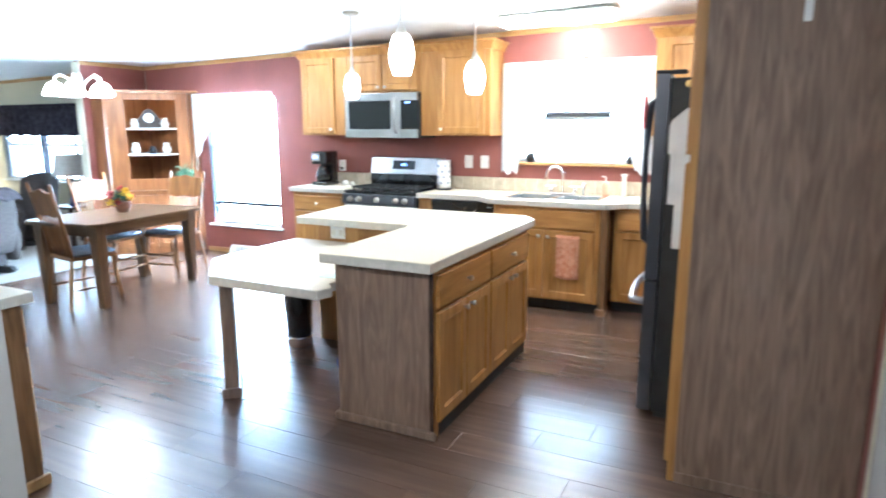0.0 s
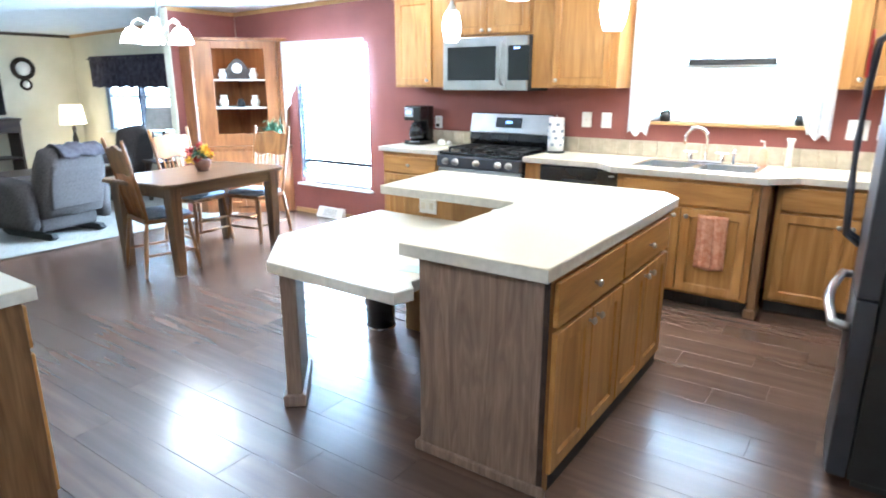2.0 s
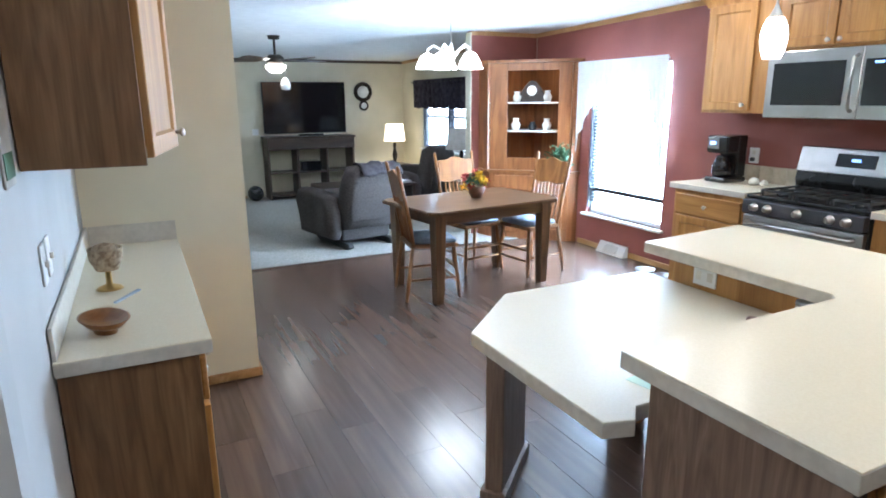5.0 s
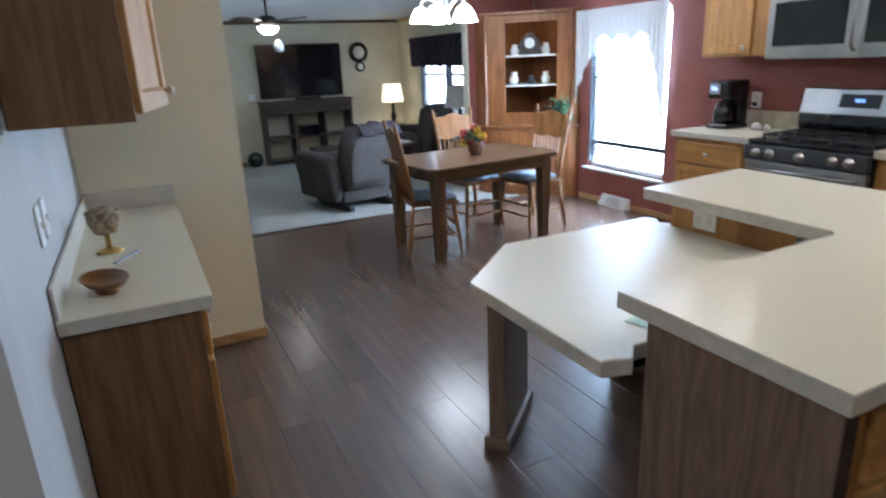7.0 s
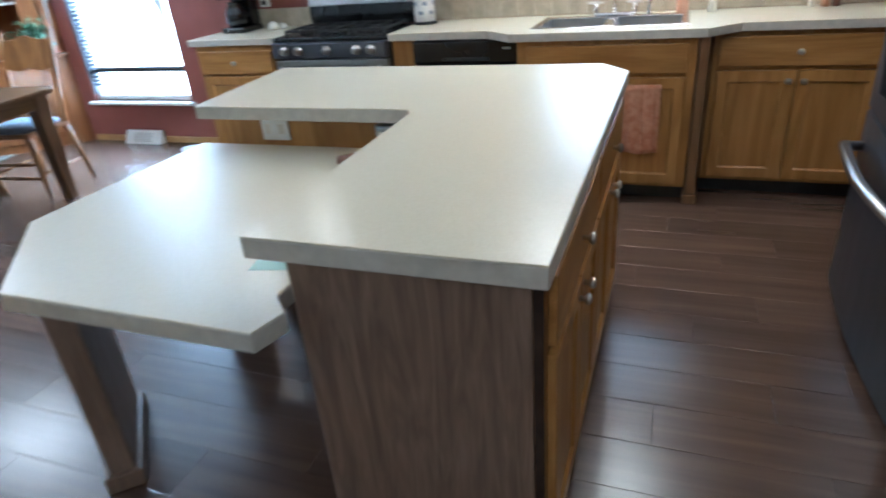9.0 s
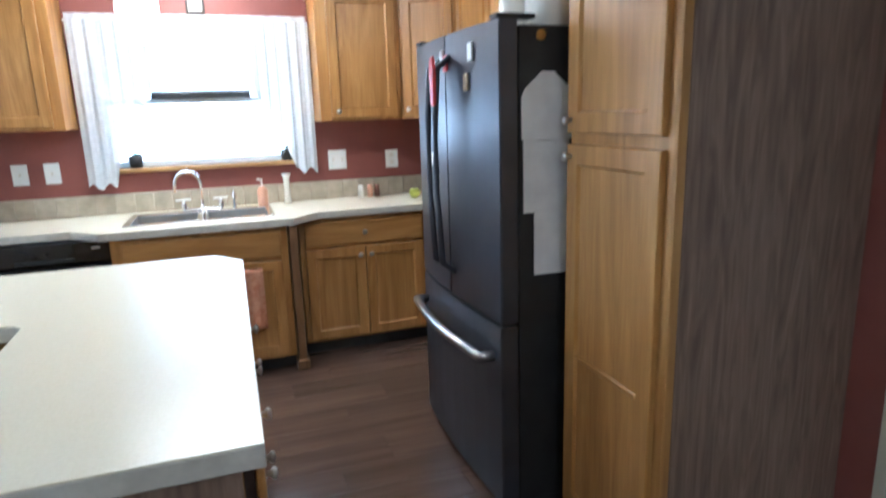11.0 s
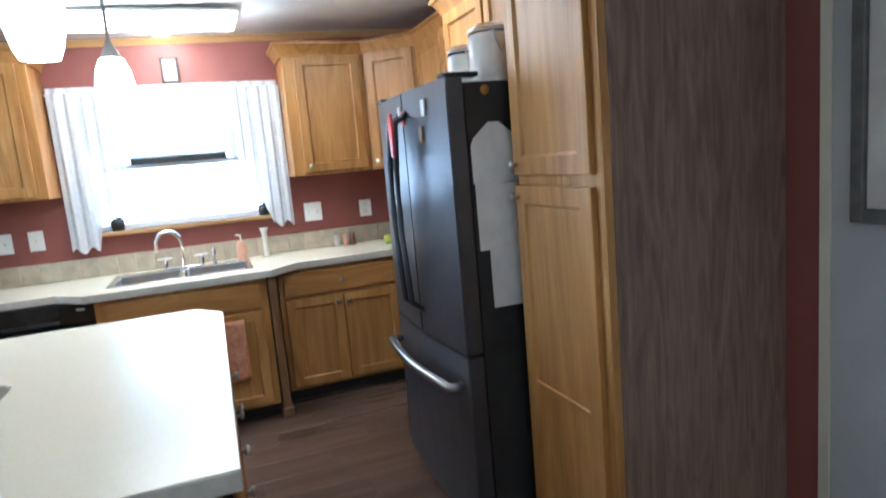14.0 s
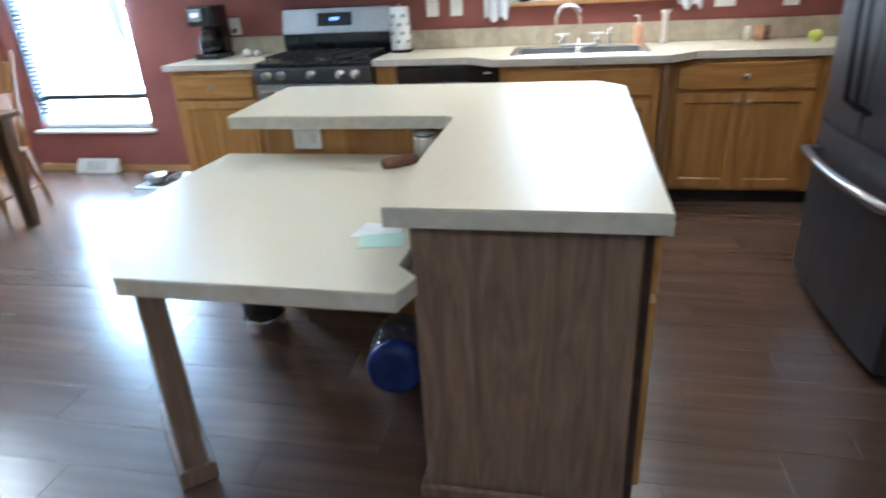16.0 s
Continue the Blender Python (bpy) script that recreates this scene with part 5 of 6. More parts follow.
bq = thing("wire_basket", (-3.25, 1.30, DT), "small woven basket on a brass stand", "basket")
part("foot", lathe([(0, 0), (0.05, 0), (0.04, 0.01), (0.012, 0.02), (0.01, 0.07), (0, 0.071)], 20, pose(-3.25, 1.30, DT + 0.001)), BRASS, bq, "brass foot", True)
part("bowl", lathe([(0, 0), (0.04, 0.005), (0.058, 0.045), (0.062, 0.09), (0.055, 0.09), (0.036, 0.02), (0, 0.015)], 22, pose(-3.25, 1.30, DT + 0.073)), BASKET, bq, "", True)
part("filling", lathe([(0, 0.0), (0.05, 0.0), (0.038, 0.02), (0, 0.03)], 12, pose(-3.25, 1.30, DT + 0.155)), BASKET, bq)
hc = thing("hanging_calendar", (-2.35, 1.172, 1.4), "small colourful picture on the pale wall", "picture")
part("board", box(-2.44, -2.30, 1.1712, 1.178, 1.38, 1.56, 0.002), ARTGREY, hc)
part("mount", box(-2.43, -2.31, 1.1782, 1.18, 1.40, 1.46, 0), LEAF, hc)
wp = thing("framed_art", (EAST, 2.2, 1.25), "dark grey frame with three dark botanical prints", "picture")
PYa, PYb, PZa, PZb = 1.96, 2.535, 1.22, 2.195
part("frame", boxes([(EAST - 0.03, EAST - 0.001, PYa, PYa + 0.04, PZa, PZb), (EAST - 0.03, EAST - 0.001, PYb - 0.04, PYb, PZa, PZb), (EAST - 0.03, EAST - 0.001, PYa + 0.04, PYb - 0.04, PZa, PZa + 0.04), (EAST - 0.03, EAST - 0.001, PYa + 0.04, PYb - 0.04, PZb - 0.04, PZb)], 0.004), FRAME_GREY, wp)
part("mat_board", box(EAST - 0.012, EAST - 0.002, PYa + 0.04, PYb - 0.04, PZa + 0.04, PZb - 0.04, 0), MOUNT, wp, "faded beige mount")
for z in (1.33, 1.62, 1.91):
    part("print", box(EAST - 0.016, EAST - 0.0125, PYa + 0.14, PYb - 0.12, z, z + 0.18, 0.001), ARTDARK, wp, "dark botanical print")

# ---- dining ----
TM = pose(-5.16, 3.96, 0, 0, 0, 7)
tb = thing("dining_table", None, "oak dining table with square tapered legs", "table", m=TM)
part("tabletop", prism([(-0.36, -0.66), (0.36, -0.66), (0.43, -0.59), (0.43, 0.59), (0.36, 0.66), (-0.36, 0.66), (-0.43, 0.59), (-0.43, -0.59)], 0.72, 0.75, 0.008, 2), TABLE_OAK, tb)
part("apron", boxes([(-0.264, 0.264, -0.57, -0.55, 0.63, 0.719), (-0.264, 0.264, 0.55, 0.57, 0.63, 0.719), (-0.345, -0.325, -0.489, 0.489, 0.63, 0.719), (0.325, 0.345, -0.489, 0.489, 0.63, 0.719)], 0.002), TABLE_OAK, tb)
for sx in (-1, 1):
    for sy in (-1, 1):
        bm = bmesh.new()
        vs = add_box(bm, -0.05, 0.05, -0.05, 0.05, 0, 0.718)
        for v in vs[:4]:
            v.co.x *= 0.7
            v.co.y *= 0.7
        bmesh.ops.bevel(bm, geom=bm.edges[:], offset=0.004, segments=1, affect="EDGES")
        bm.transform(Matrix.Translation((sx * 0.315, sy * 0.54, 0)))
        part("leg", bm, TABLE_LEG, tb)
fv = thing("flower_pot", (-5.2, 4.15, 0.75), "brown pot of yellow and dark red flowers", "flowers")
FP = (-5.19, 4.03)
part("pot", lathe([(0, 0), (0.045, 0), (0.07, 0.05), (0.075, 0.09), (0.066, 0.10), (0, 0.09)], 24, pose(*FP, 0.751)), POT, fv, "", True)
for mat, seed, n in ((PETAL_Y, 3, 9), (PETAL_R, 5, 9), (LEAF, 7, 8)):
    rnd = random.Random(seed)
    bm = bmesh.new()
    for i in range(n):
        a, r = rnd.uniform(0, 6.28), rnd.uniform(0.01, 0.125)
        c = Vector((FP[0] + r * math.cos(a), FP[1] + r * math.sin(a), 0.915 + rnd.uniform(-0.03, 0.055) - r * 0.4))
        for k in range(26):
            q = Euler((rnd.uniform(-1.2, 1.2), rnd.uniform(-1.2, 1.2), rnd.uniform(0, 6.28))).to_matrix()
            pts = [c + q @ Vector(p) for p in ((0, 0, 0.004), (0.018, 0.015, 0.012), (0.048, 0, 0.020), (0.018, -0.015, 0.012))]
            bm.faces.new([bm.verts.new(p) for p in pts])
    part("blossoms" if mat is not LEAF else "leaves", bm, mat, fv)


def dining_chair(m, label):
    ob = thing("dining_chair", None, label, "chair", "chairs round the table", m=m)
    part("seat", prism([(-0.20, -0.20), (0.20, -0.20), (0.225, 0.0), (0.215, 0.20), (-0.215, 0.20), (-0.225, 0.0)], 0.425, 0.455, 0.010, 2), CHAIR_OAK, ob)
    part("cushion", prism([(-0.18, -0.17), (0.18, -0.17), (0.20, 0.0), (0.19, 0.19), (-0.19, 0.19), (-0.20, 0.0)], 0.456, 0.49, 0.014, 3), CUSHION, ob, "blue-grey tied seat cushion", True)
    for sx in (-1, 1):
        part("front_leg", tube([(sx * 0.215, 0.20, 0), (sx * 0.205, 0.19, 0.12), (sx * 0.195, 0.18, 0.22), (sx * 0.185, 0.17, 0.30), (sx * 0.175, 0.16, 0.425)], [0.011, 0.019, 0.014, 0.020, 0.015], 12), CHAIR_OAK, ob, "", True)
        part("back_leg", tube([(sx * 0.215, -0.24, 0), (sx * 0.205, -0.22, 0.15), (sx * 0.185, -0.18, 0.425)], [0.012, 0.018, 0.015], 12), CHAIR_OAK, ob, "", True)
        part("back_post", tube([(sx * 0.185, -0.17, 0.44), (sx * 0.195, -0.20, 0.62), (sx * 0.205, -0.245, 0.85), (sx * 0.215, -0.29, 1.06), (sx * 0.217, -0.295, 1.085)], [0.013, 0.018, 0.014, 0.015, 0.008], 12), CHAIR_OAK, ob, "", True)
        part("stretcher", tube([(sx * 0.205, 0.19, 0.17), (sx * 0.203, -0.22, 0.17)], 0.009, 8), CHAIR_OAK, ob, "", True)
    for z in (0.14, 0.24):
        part("front_stretcher", tube([(-0.20, 0.185, z), (0, 0.185, z), (0.20, 0.185, z)], [0.009, 0.014, 0.009], 8), CHAIR_OAK, ob, "", True)
    lean = pose(0, -0.237, 0.80, 11, 0, 0)
    pts = [(-0.195, 0.0)] + [(-0.195 + 0.39 * i / 16, 0.215 + 0.009 * math.cos(i / 16 * 12.57) - 0.035 * abs(i / 8 - 1) ** 2) for i in range(17)] + [(0.195, 0.0), (0.10, -0.018), (0, 0.0), (-0.10, -0.018)]
    part("crest_rail", prism(pts, -0.011, 0.011, 0.003, 1, lean @ Matrix(((1, 0, 0, 0), (0, 0, 1, 0), (0, 1, 0, 0.02), (0, 0, 0, 1)))), CHAIR_OAK, ob, "carved pressed-back rail")
    for i in range(7):
        x = -0.135 + 0.045 * i
        part("spindle", tube([(x * 0.9, -0.17, 0.455), (x, -0.205, 0.64), (x, -0.237, 0.815)], [0.006, 0.010, 0.006], 8), CHAIR_OAK, ob, "", True)
    return ob


CL = "pressed-back oak dining chair with blue-grey cushion at the table"
first_chair = dining_chair(pose(-5.10, 3.53, 0, 0, 0, -10), CL)
copy_thing(first_chair, pose(-5.62, 4.22, 0, 0, 0, -82))
copy_thing(first_chair, pose(-5.30, 4.66, 0, 0, 0, 188))

# hutch in the corner
ht = thing("corner_hutch", (-6.6, 5.5, 0), "oak corner hutch with open shelves, lit from inside", "hutch")
A, Bp = Vector((-6.70, 5.05, 0)), Vector((-6.07, 5.69, 0))
OUT = [(-6.897, 5.02), (A.x, A.y), (Bp.x, Bp.y), (-6.03, 5.797), (-6.897, 5.797)]
HW = (Bp - A).length
part("lower_body", prism(OUT, 0.0, 0.76, 0.003, 1), HUTCH_OAK, ht)
part("ledge", prism([(-6.897, 4.99), (A.x + 0.01, A.y - 0.035), (Bp.x + 0.035, Bp.y - 0.01), (-6.0, 5.797), (-6.897, 5.797)], 0.762, 0.79, 0.004, 1), HUTCH_OAK, ht)
hf = facing((A.x, A.y, 0), (0.71, -0.70))
for u0, u1, ku in ((0.06, HW / 2 - 0.004, HW / 2 - 0.04), (HW / 2 + 0.004, HW - 0.06, HW / 2 + 0.04)):
    d = part("door", panel_front(u1 - u0, 0.46, 0.018, 0.055, hf @ Matrix.Translation((u0, -0.001, 0.08))), HUTCH_OAK, ht)
    part("knob", lathe([(0, 0), (0.008, 0), (0.012, 0.02), (0, 0.024)], 12, hf @ Matrix.Translation((ku, -0.0195, 0.48)) @ pose(0, 0, 0, 90, 0, 0)), BRASS, d, "", True)
part("drawer_front", box(0.06, HW - 0.06, -0.018, -0.001, 0.57, 0.73, 0.004, 2, hf), HUTCH_OAK, ht)
part("upper_frame", boxes([(0, 0.20, 0, 0.02, 0.792, 1.95), (HW - 0.14, HW, 0, 0.02, 0.792, 1.95), (0.20, HW - 0.14, 0, 0.02, 0.792, 0.93), (0.20, HW - 0.14, 0, 0.02, 1.87, 1.95)], 0.003, hf), HUTCH_OAK, ht)
part("back", prism([(-6.897, 5.02), (-6.885, 5.02), (-6.885, 5.785), (-6.03, 5.785), (-6.03, 5.797), (-6.897, 5.797)], 0.792, 1.95), HUTCH_OAK, ht, "red-brown back panel")
part("side", box(-6.884, -6.70, 5.02, 5.045, 0.792, 1.95, 0), HUTCH_OAK, ht)
part("side", box(-6.065, -6.04, 5.69, 5.784, 0.792, 1.95, 0), HUTCH_OAK, ht)
part("top", prism([(-6.897, 4.995), (A.x + 0.012, A.y - 0.032), (Bp.x + 0.032, Bp.y - 0.012), (-6.0, 5.797), (-6.897, 5.797)], 1.952, 1.985, 0.006, 2), HUTCH_OAK, ht)
INNER = [(-6.883, 5.05), (A.x - 0.01, A.y + 0.03), (Bp.x - 0.03, Bp.y + 0.01), (-6.07, 5.783), (-6.883, 5.783)]
for z in (1.21, 1.52):
    part("shelf", prism(INNER, z, z + 0.018), CERAMIC, ht, "pale shelf")
for u in (0.30, HW - 0.30):
    part("puck_light", lathe([(0, 0), (0.035, 0), (0.03, -0.012), (0, -0.014)], 16, hf @ pose(u, 0.18, 1.949)), HUTCH_LIT, ht, "small lit puck lamp", True)
for u, z, mat, r, h in ((0.28, 1.539, CERAMIC, 0.05, 0.11), (0.62, 1.539, CERAMIC, 0.05, 0.12), (0.27, 1.229, CERAMIC, 0.055, 0.13), (0.46, 1.229, BLACK_MATT, 0.05, 0.09), (0.62, 1.229, CERAMIC, 0.055, 0.13), (0.5, 0.9305, CERAMIC, 0.05, 0.06)):
    p = hf @ Vector((u, 0.12, z))
    if z < 1:
        p.z = 0.80
    solo("china_vase", lathe([(0, 0), (r * 0.7, 0), (r, h * 0.45), (r * 0.55, h * 0.8), (r * 0.75, h), (r * 0.65, h), (0, h * 0.8)], 18, pose(p.x, p.y, (z if z > 1 else 0.791) + 0.0005)), mat, "small patterned china vase in the hutch", "vase", smooth=True)
ck = thing("mantel_clock", tuple(hf @ Vector((0.445, 0.14, 1.538))), "dark humpbacked mantel clock with a white face", "clock")
cm_ = hf @ Matrix.Translation((0.445, 0.12, 1.539))
part("case", prism([(-0.16, 0)] + [(-0.16 + 0.32 * i / 12, 0.07 + 0.16 * math.sin(math.pi * i / 12) ** 1.5) for i in range(13)] + [(0.16, 0)], 0, 0.08, 0.004, 1, cm_ @ Matrix(((1, 0, 0, 0), (0, 0, 1, 0), (0, 1, 0, 0), (0, 0, 0, 1)))), DARKWOOD, ck)
part("dial", lathe([(0, 0), (0.055, 0), (0.055, 0.004), (0, 0.005)], 24, cm_ @ pose(0, -0.001, 0.12, 90, 0, 0)), CERAMIC, ck, "white dial")
hp = thing("trailing_plant", (-6.0, 5.62, 0.79), "dark green bushy plant on the hutch ledge", "plant")
pp = (-6.10, 5.60)
part("pot", lathe([(0, 0), (0.05, 0), (0.065, 0.09), (0.055, 0.09), (0, 0.08)], 18, pose(*pp, 0.791)), POT, hp, "", True)
bm = bmesh.new()
rnd = random.Random(11)
for i in range(420):
    a, r = rnd.uniform(0, 6.28), abs(rnd.gauss(0, 0.07))
    m = pose(pp[0] + r * math.cos(a) + 0.05, pp[1] + r * math.sin(a) - 0.05, 0.96 + rnd.gauss(0, 0.055), rnd.uniform(0, 360), rnd.uniform(0, 360), rnd.uniform(0, 360))
    bm.faces.new([bm.verts.new(m @ Vector(p)) for p in ((-0.026, 0, 0), (0, 0.012, 0.005), (0.026, 0, 0), (0, -0.012, 0.005))])
part("foliage", bm, LEAF, hp)
va = thing("wall_register", (-5.4, WALL_Y, 0), "white louvred heating register at the baseboard", "register")
vm = Matrix.Translation((-5.58, WALL_Y - 0.10, 0.001))
part("hood", prism([(0, 0.0), (0.085, 0.0), (0.085, 0.11), (0.06, 0.11)], 0, 0.40, 0.004, 1, vm @ Matrix(((0, 0, 1, 0), (1, 0, 0, 0), (0, 1, 0, 0), (0, 0, 0, 1)))), WHITE, va)
for i in range(6):
    part("louvre", box(0.10, 0.30, -0.003, 0.003, -0.003, 0.003, 0, 1, vm @ pose(0, 0.012 + 0.0075 * i, 0.025 + 0.0125 * i, 60, 0, 0)), STEEL, va)

# chandelier
CX, CY, CZ = -5.50, 3.95, 1.86
CH = ceiling_height(CX)
ch = thing("chandelier", (CX, CY, CH), "five-arm nickel chandelier with lit glass bell shades", "chandelier")
part("canopy", lathe([(0, 0), (0.065, 0), (0.055, -0.025), (0, -0.03)], 24, pose(CX, CY, CH - 0.001)), NICKEL, ch, "", True)
part("stem", tube([(CX, CY, CH - 0.02), (CX, CY, CZ + 0.16)], 0.006, 8), NICKEL, ch)
part("hub", lathe([(0, -0.05), (0.012, -0.045), (0.03, 0.0), (0.022, 0.06), (0.032, 0.10), (0.012, 0.17), (0, 0.175)], 20, pose(CX, CY, CZ)), NICKEL, ch, "", True)
for i in range(5):
    a = 2 * math.pi * i / 5 + 0.4
    ca, sa = math.cos(a), math.sin(a)
    arm = part("arm", tube([(CX + r * ca, CY + r * sa, CZ + h) for r, h in ((0.02, 0.04), (0.08, 0.12), (0.15, 0.16), (0.20, 0.13), (0.205, 0.09))], 0.007, 8), NICKEL, ch, "", True)
    part("shade", lathe([(0.02, 0.09), (0.05, 0.075), (0.075, 0.03), (0.10, -0.03), (0.096, -0.031), (0.0, -0.01)], 24, pose(CX + 0.205 * ca, CY + 0.205 * sa, CZ)), BELL_LIT, arm, "lit glass bell", True)

# ---- living room ----
FLOOR = 0.0125
tv = thing("television", (WEST, 4.0, 1.0), "large flat black television on the wall", "television")
part("panel", box(WEST + 0.02, WEST + 0.065, 3.34, 4.71, 1.035, 1.86, 0.004), BLACK_MATT, tv)
part("screen", box(WEST + 0.0655, WEST + 0.068, 3.352, 4.698, 1.05, 1.848, 0), SCREEN, tv, "glossy black screen")
part("bracket", box(WEST + 0.001, WEST + 0.019, 3.8, 4.25, 1.3, 1.6, 0), BLACK_MATT, tv)
st = thing("tv_stand", (-10.7, 4.0, FLOOR), "dark wooden media console with open shelves", "media console")
SXa, SXb, SYa, SYb = WEST + 0.02, -10.55, 3.30, 4.72
part("top", box(SXa, SXb + 0.02, SYa - 0.02, SYb + 0.02, 0.97, 1.005, 0.004), DARKWOOD, st)
part("apron", box(SXb - 0.02, SXb, SYa, SYb, 0.80, 0.968, 0.003), DARKWOOD, st)
for y in (SYa, SYa + 0.46, SYb - 0.48, SYb - 0.03):
    part("upright", box(SXa, SXb - 0.021, y, y + 0.03, FLOOR, 0.968, 0.002), DARKWOOD, st)
for ya, yb in ((SYa + 0.03, SYa + 0.46), (SYa + 0.49, SYb - 0.48), (SYb - 0.45, SYb - 0.03)):
    for z in (0.06, 0.42):
        part("shelf", box(SXa, SXb - 0.022, ya, yb, z, z + 0.022, 0), DARKWOOD, st)
solo("speaker_bar", box(-10.80, -10.70, 3.85, 4.25, 1.006, 1.035, 0.006, 2), BLACK, "thin black sound bar on the console", "speaker")
solo("media_box", box(-10.90, -10.62, 3.85, 4.16, 0.4425, 0.60, 0.006, 1), SCREEN, "black media box on a console shelf", "electronics")
solo("subwoofer", lathe([(0, 0), (0.10, 0), (0.12, 0.05), (0.12, 0.12), (0.10, 0.17), (0, 0.17)], 20, pose(-10.72, 3.08, FLOOR + 0.12, 0, 90, 0)), BLACK, "round black speaker on the carpet by the console", "speaker", smooth=True)
lsw = thing("light_switch", (WEST, 3.2, 1.05), "white switch plate beside the television", "wall plate")
part("cover", box(WEST + 0.001, WEST + 0.008, 3.16, 3.26, 1.02, 1.12, 0.002), WHITE, lsw)
wc = thing("wall_clock", (WEST, 5.05, 1.7), "ornate dark wall clock with pale dial and pendulum disc", "clock")
for y, z, r in ((5.05, 1.70, 0.165), (5.06, 1.47, 0.085)):
    part("rim", lathe([(r * 0.62, 0), (r, 0.003), (r, 0.02), (r * 0.8, 0.045), (r * 0.62, 0.03)], 28, pose(WEST + 0.001, y, z, 0, 90, 0)), BRONZE, wc, "", True)
    part("dial", lathe([(0, 0), (r * 0.61, 0), (r * 0.61, 0.022), (0, 0.022)], 24, pose(WEST + 0.002, y, z, 0, 90, 0)), DIAL, wc, "pale dial", True)
part("neck", box(WEST + 0.002, WEST + 0.02, 5.015, 5.095, 1.50, 1.58, 0.004), BRONZE, wc)

FXc, FYc = -8.0, 2.98
FZ = ceiling_height(FXc)
fan = thing("ceiling_fan", (FXc, FYc, FZ), "dark bronze ceiling fan with a lit globe", "ceiling fan")
part("canopy", lathe([(0, 0), (0.07, 0), (0.06, -0.04), (0, -0.045)], 20, pose(FXc, FYc, FZ - 0.001)), BRONZE, fan, "", True)
part("rod", tube([(FXc, FYc, FZ - 0.03), (FXc, FYc, FZ - 0.22)], 0.014, 10), BRONZE, fan)
FZ -= 0.085
part("motor", lathe([(0, 0.05), (0.06, 0.05), (0.10, 0.02), (0.10, -0.04), (0.05, -0.06), (0, -0.06)], 24, pose(FXc, FYc, FZ - 0.17)), BRONZE, fan, "", True)
part("globe", lathe([(0, -0.065), (0.06, -0.055), (0.11, -0.01), (0.115, 0.02), (0, 0.02)], 24, pose(FXc, FYc, FZ - 0.26)), SHADE_LIT, fan, "lit frosted globe", True)
for i in range(5):
    m = pose(FXc, FYc, FZ - 0.18, 0, 0, 72 * i + 100) @ pose(0, 0, 0, 10, 0, 0)
    part("blade", prism([(0.14, -0.03), (0.24, -0.06), (0.58, -0.07), (0.62, -0.03), (0.62, 0.03), (0.58, 0.07), (0.24, 0.06), (0.14, 0.03)], -0.004, 0.004, 0, 1, m), DARKWOOD, fan)
part("pull_chain", tube([(FXc, FYc + 0.10, FZ - 0.20), (FXc, FYc + 0.10, FZ - 0.385)], 0.003, 6), NICKEL, fan)
part("pull_knob", lathe([(0, -0.13), (0.05, -0.115), (0.06, -0.06), (0.03, 0.0), (0, 0.015)], 16, pose(FXc, FYc + 0.10, FZ - 0.385)), DIAL, fan, "pale pull", True)


def padded(pts, thick, m, swell=0.03):
    """An upright cushion over an outline (across, up), rounded and swollen to both sides."""
    bm = bmesh.new()
    n = len(pts)
    cx, cz = sum(p[0] for p in pts) / n, sum(p[1] for p in pts) / n
    rings = []
    for k, (inset, off) in enumerate(((0.30, -swell), (0.10, -swell * 0.4), (0.0, thick * 0.3), (0.0, thick * 0.7), (0.10, thick + swell * 0.4), (0.30, thick + swell))):
        rings.append([bm.verts.new((off, cx + (a - cx) * (1 - inset), cz + (b - cz) * (1 - inset))) for a, b in pts])
    for p, q in zip(rings, rings[1:]):
        for i in range(n):
            bm.faces.new((p[i], p[(i + 1) % n], q[(i + 1) % n], q[i]))
    bm.faces.new(rings[0][::-1])
    bm.faces.new(rings[-1])
    bm.transform(m)
    return bm


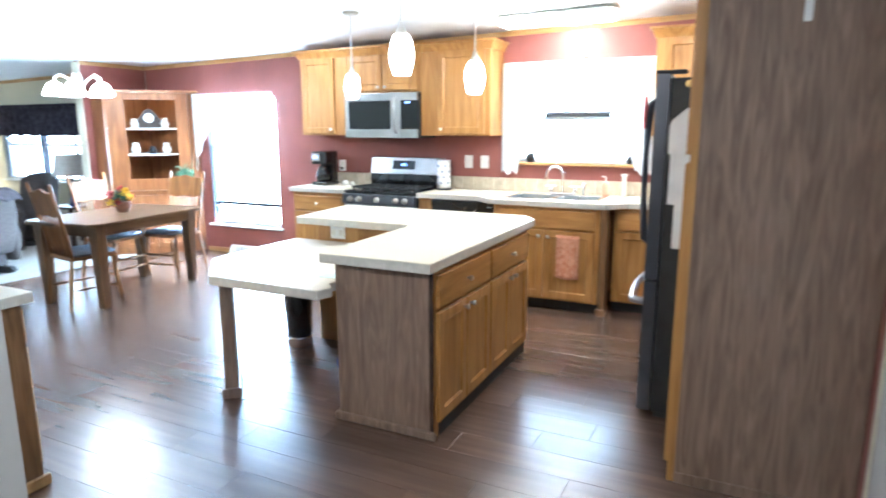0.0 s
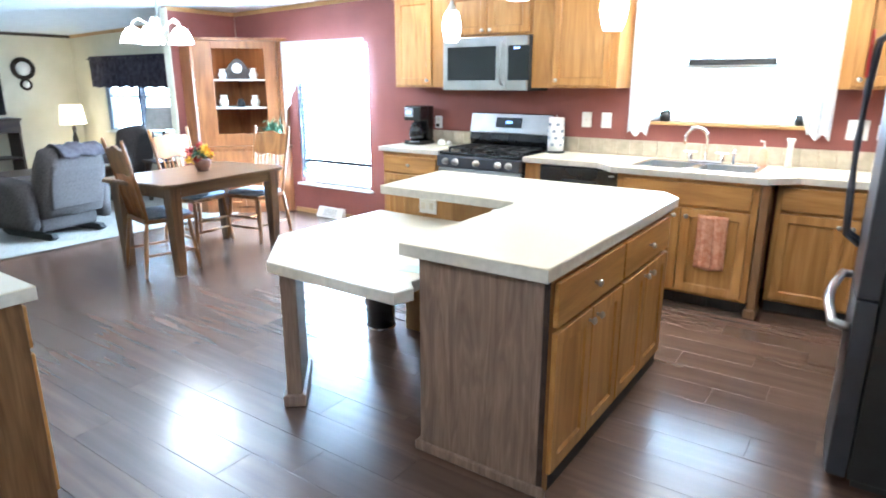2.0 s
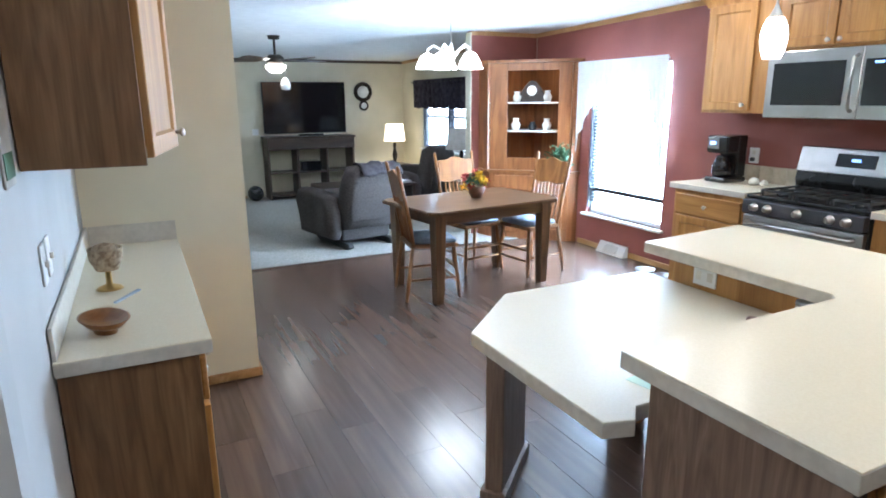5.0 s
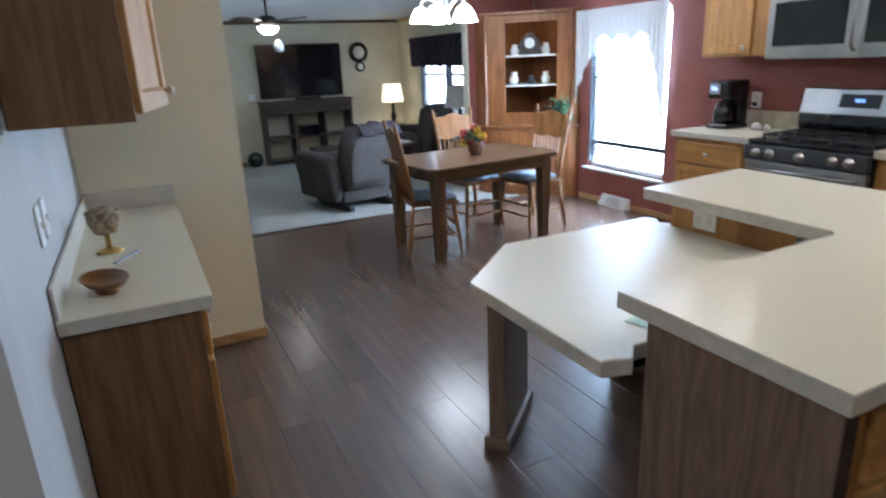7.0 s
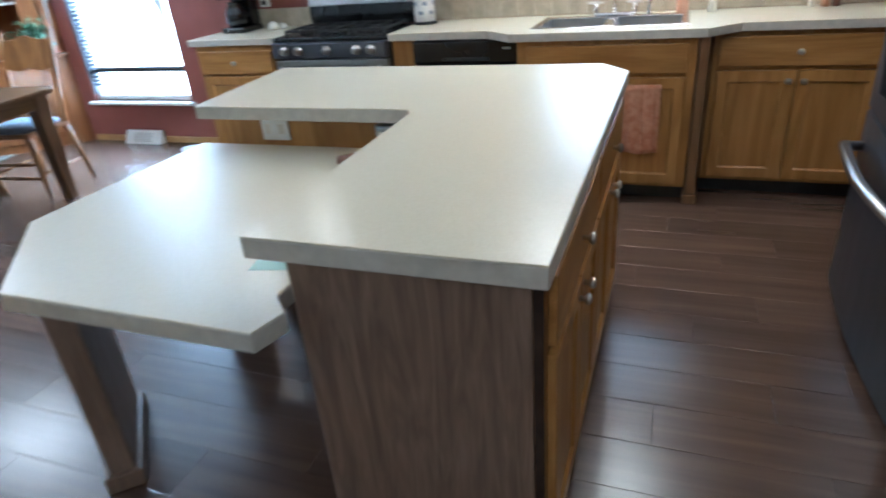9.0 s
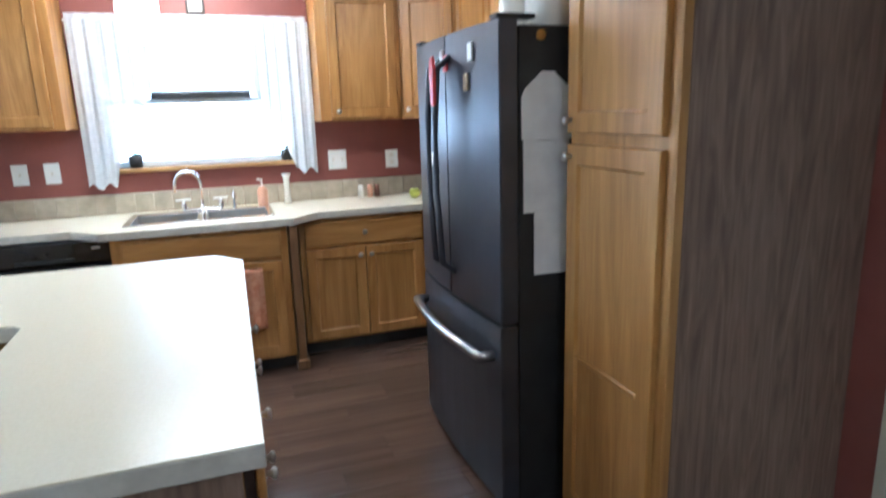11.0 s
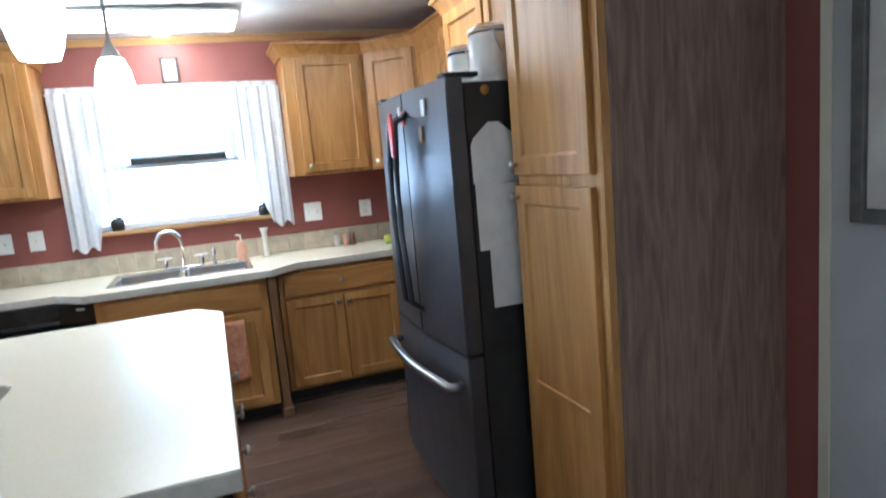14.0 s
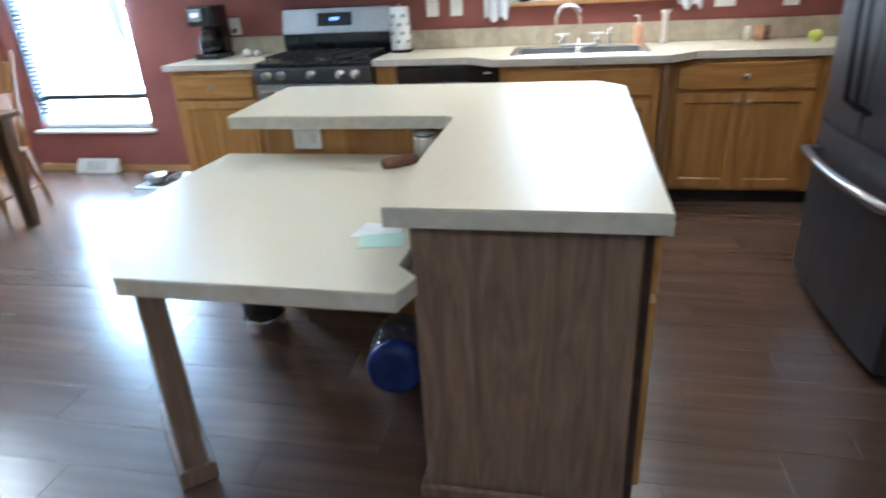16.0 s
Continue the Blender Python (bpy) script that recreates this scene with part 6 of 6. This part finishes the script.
def recliner(m, label, tall=0.70, seat_mat=CLOTH_GREY):
    """A padded recliner that faces its own +x, with rolled arms and a back that narrows to a rounded top."""
    ob = thing("recliner", None, label, "recliner", m=m)
    part("base", box(-0.33, 0.36, -0.30, 0.30, 0.075, 0.30, 0.03, 3), seat_mat, ob, "", True)
    for s in (-1, 1):
        part("rocker", prism([(-0.46, 0.03), (-0.40, 0.0), (0.25, 0.0), (0.34, 0.04), (0.30, 0.072), (-0.42, 0.072)], s * 0.26 - 0.03, s * 0.26 + 0.03, 0.006, 1, Matrix(((1, 0, 0, 0), (0, 0, 1, 0), (0, 1, 0, 0), (0, 0, 0, 1)))), BLACK_MATT, ob)
        arm = [(-0.36, 0.12), (0.36, 0.10), (0.40, 0.30), (0.47, 0.46), (0.45, 0.56), (0.36, 0.61), (0.10, 0.62), (-0.20, 0.60), (-0.34, 0.56), (-0.40, 0.40)]
        part("arm", padded(arm, 0.15, pose(0, s * 0.385 + 0.075, 0, 0, 0, -90), 0.022), seat_mat, ob, "", True)
    part("seat", box(-0.22, 0.46, -0.29, 0.29, 0.305, 0.48, 0.05, 4), seat_mat, ob, "", True)
    back = [(-0.31, 0.0), (0.31, 0.0), (0.345, 0.25), (0.335, tall * 0.7), (0.29, tall * 0.9), (0.20, tall * 0.985), (0.0, tall), (-0.20, tall * 0.985), (-0.29, tall * 0.9), (-0.335, tall * 0.7), (-0.345, 0.25)]
    part("back", padded(back, 0.19, pose(-0.42, 0, 0.20, 0, -13, 0), 0.035), seat_mat, ob, "", True)
    part("back_flap", padded([(-0.27, 0.10), (0.27, 0.10), (0.29, 0.3), (0.27, tall * 0.76), (-0.27, tall * 0.76), (-0.29, 0.3)], 0.02, pose(-0.455, 0, 0.20, 0, -13, 0), 0.008), seat_mat, ob, "", True)
    part("head_pad", box(-0.05, 0.13, -0.26, 0.26, 0.0, 0.24, 0.06, 4, pose(-0.40, 0, 0.20 + tall * 0.62, 0, -13, 0)), seat_mat, ob, "", True)
    return ob


RM = pose(-7.23, 3.56, FLOOR, 0, 0, 191)
recliner(RM, "grey-brown cloth rocker recliner with a throw on its back")
bm = bmesh.new()
cols, rowsn = 16, 12
grid = []
for j in range(rowsn + 1):
    a = j / rowsn * 2 - 1
    line = []
    for i in range(cols + 1):
        y = -0.29 + 0.48 * i / cols
        sag = 0.010 * math.sin(i * 0.9) + 0.006 * math.sin(i * 2.1 + j)
        bend = math.cos(a * 1.25)
        line.append(bm.verts.new((-0.475 + 0.175 * math.sin(a * 1.25) + 0.3 * sag, y, 0.755 + 0.175 * bend + sag - 0.09 * abs(y + 0.02) ** 1.3 - 0.03 * max(0, a))))
    grid.append(line)
for p, q in zip(grid, grid[1:]):
    for i in range(cols):
        bm.faces.new((p[i], p[i + 1], q[i + 1], q[i]))
bm.transform(RM)
solo("throw", bm, CLOTH_DARK, "dark throw draped over the recliner back", "throw", smooth=True).modifiers.new("thickness", "SOLIDIFY").thickness = 0.012
recliner(pose(-8.75, 4.95, FLOOR, 0, 0, 215), "grey cloth recliner beside the living room window", 0.74)
oz = thing("ottoman_table", (-8.7, 3.8, FLOOR), "low dark table with curved legs on the carpet", "coffee table")
part("top", box(-9.0, -8.35, 3.55, 4.25, 0.38, 0.46, 0.015, 2), DARKWOOD, oz)
for x, y in ((-8.95, 3.6), (-8.95, 4.2), (-8.4, 3.6), (-8.4, 4.2)):
    part("leg", tube([(x, y, FLOOR), (x, y - 0.03, 0.16), (x, y, 0.38)], 0.022, 8), DARKWOOD, oz)


def table_lamp(x, y, z, shade, r, h, label, base):
    ob = thing("table_lamp", (x, y, z), label, "lamp")
    part("base", lathe([(0, 0), (0.07, 0), (0.06, 0.02), (0.02, 0.04), (0.035, 0.10), (0.045, 0.16), (0.02, 0.26), (0.03, 0.33), (0.012, 0.37), (0.01, 0.42), (0, 0.42)], 20, pose(x, y, z + 0.001)), base, ob, "", True)
    part("shade", lathe([(r, 0), (r * 0.8, h), (r * 0.79, h), (r * 0.99, 0)], 28, pose(x, y, z + 0.39)), shade, ob, "drum shade", True)
    if shade is LAMP_LIT:
        part("bulb", lathe([(0, 0), (0.012, 0.0), (0.03, 0.05), (0.025, 0.08), (0, 0.095)], 14, pose(x, y, z + 0.46)), BULB_LIT, ob, "lit bulb", True)


def end_table(x, y, w, h):
    ob = thing("end_table", (x, y, FLOOR), "small dark wooden end table", "end table")
    part("top", box(x - w, x + w, y - w, y + w, h - 0.03, h, 0.004), DARKWOOD, ob)
    for sx in (-1, 1):
        for sy in (-1, 1):
            part("leg", box(x + sx * (w - 0.04) - 0.02, x + sx * (w - 0.04) + 0.02, y + sy * (w - 0.04) - 0.02, y + sy * (w - 0.04) + 0.02, FLOOR, h - 0.031, 0.002), DARKWOOD, ob)


end_table(-10.45, 5.40, 0.25, 0.50)
table_lamp(-10.45, 5.40, 0.50, LAMP_LIT, 0.18, 0.28, "lit table lamp with a cream drum shade", BRONZE)
end_table(-7.85, 5.30, 0.22, 0.54)
table_lamp(-7.85, 5.30, 0.54, SHADE_OFF, 0.21, 0.27, "unlit table lamp with a grey tapered shade", BRONZE)
end_table(-8.25, 4.55, 0.20, 0.50)
solo("paper_stack", box(-0.15, 0.15, -0.11, 0.11, 0, 0.022, 0.003, 1, pose(-8.25, 4.55, 0.501, 0, 0, 20)), PAPER, "white papers lying on a small end table", "paper")
solo("blue_bottle", lathe([(0, 0), (0.03, 0), (0.03, 0.10), (0.015, 0.13), (0, 0.14)], 16, pose(-7.72, 5.2, 0.541)), BLUE, "small dark blue bottle on the end table", "bottle", smooth=True)

# ---- floor planks, last ----
PW, PL = 0.19, 1.22
cache = {}


def plank_mesh(length):
    key = round(length, 3)
    if key not in cache:
        bm = bmesh.new()
        vs = add_box(bm, 0.0004, key - 0.0004, 0.0004, PW - 0.0004, -0.012, 0)
        top = vs[4:]
        for v, (sx, sy) in zip(top, ((1, 1), (-1, 1), (1, -1), (-1, -1))):
            v.co.z = -0.0005
        inner = [bm.verts.new((v.co.x + sx * 0.0012, v.co.y + sy * 0.0012, 0)) for v, (sx, sy) in zip(top, ((1, 1), (-1, 1), (1, -1), (-1, -1)))]
        for f in [f for f in bm.faces if all(v in top for v in f.verts)]:
            bm.faces.remove(f)
        bm.faces.new((inner[0], inner[1], inner[3], inner[2]))
        for a, b in ((0, 1), (1, 3), (3, 2), (2, 0)):
            bm.faces.new((top[a], top[b], inner[b], inner[a]))
        bmesh.ops.recalc_face_normals(bm, faces=bm.faces)
        me = bpy.data.meshes.new("plank")
        bm.to_mesh(me)
        bm.free()
        me.materials.append(PLANK)
        cache[key] = me
    return cache[key]


floor = tagged(new("floor"), "dark brown wood-look laminate plank floor", "floor", kind="structure")
X0, X1, Y0, Y1 = -6.445, EAST, -1.60, WALL_Y
row, y = 0, Y0
while y < Y1 - 0.01:
    x = X0
    length = PL * (0.35 + 0.65 * ((row * 0.37) % 1.0))
    length = round(length / 0.12) * 0.12
    while x < X1 - 0.02:
        L = min(length, X1 - x)
        ob = new("plank", plank_mesh(L))
        ob.location = (x, y, 0)
        ob.parent = floor
        x += L
        length = PL
    y += PW
    row += 1
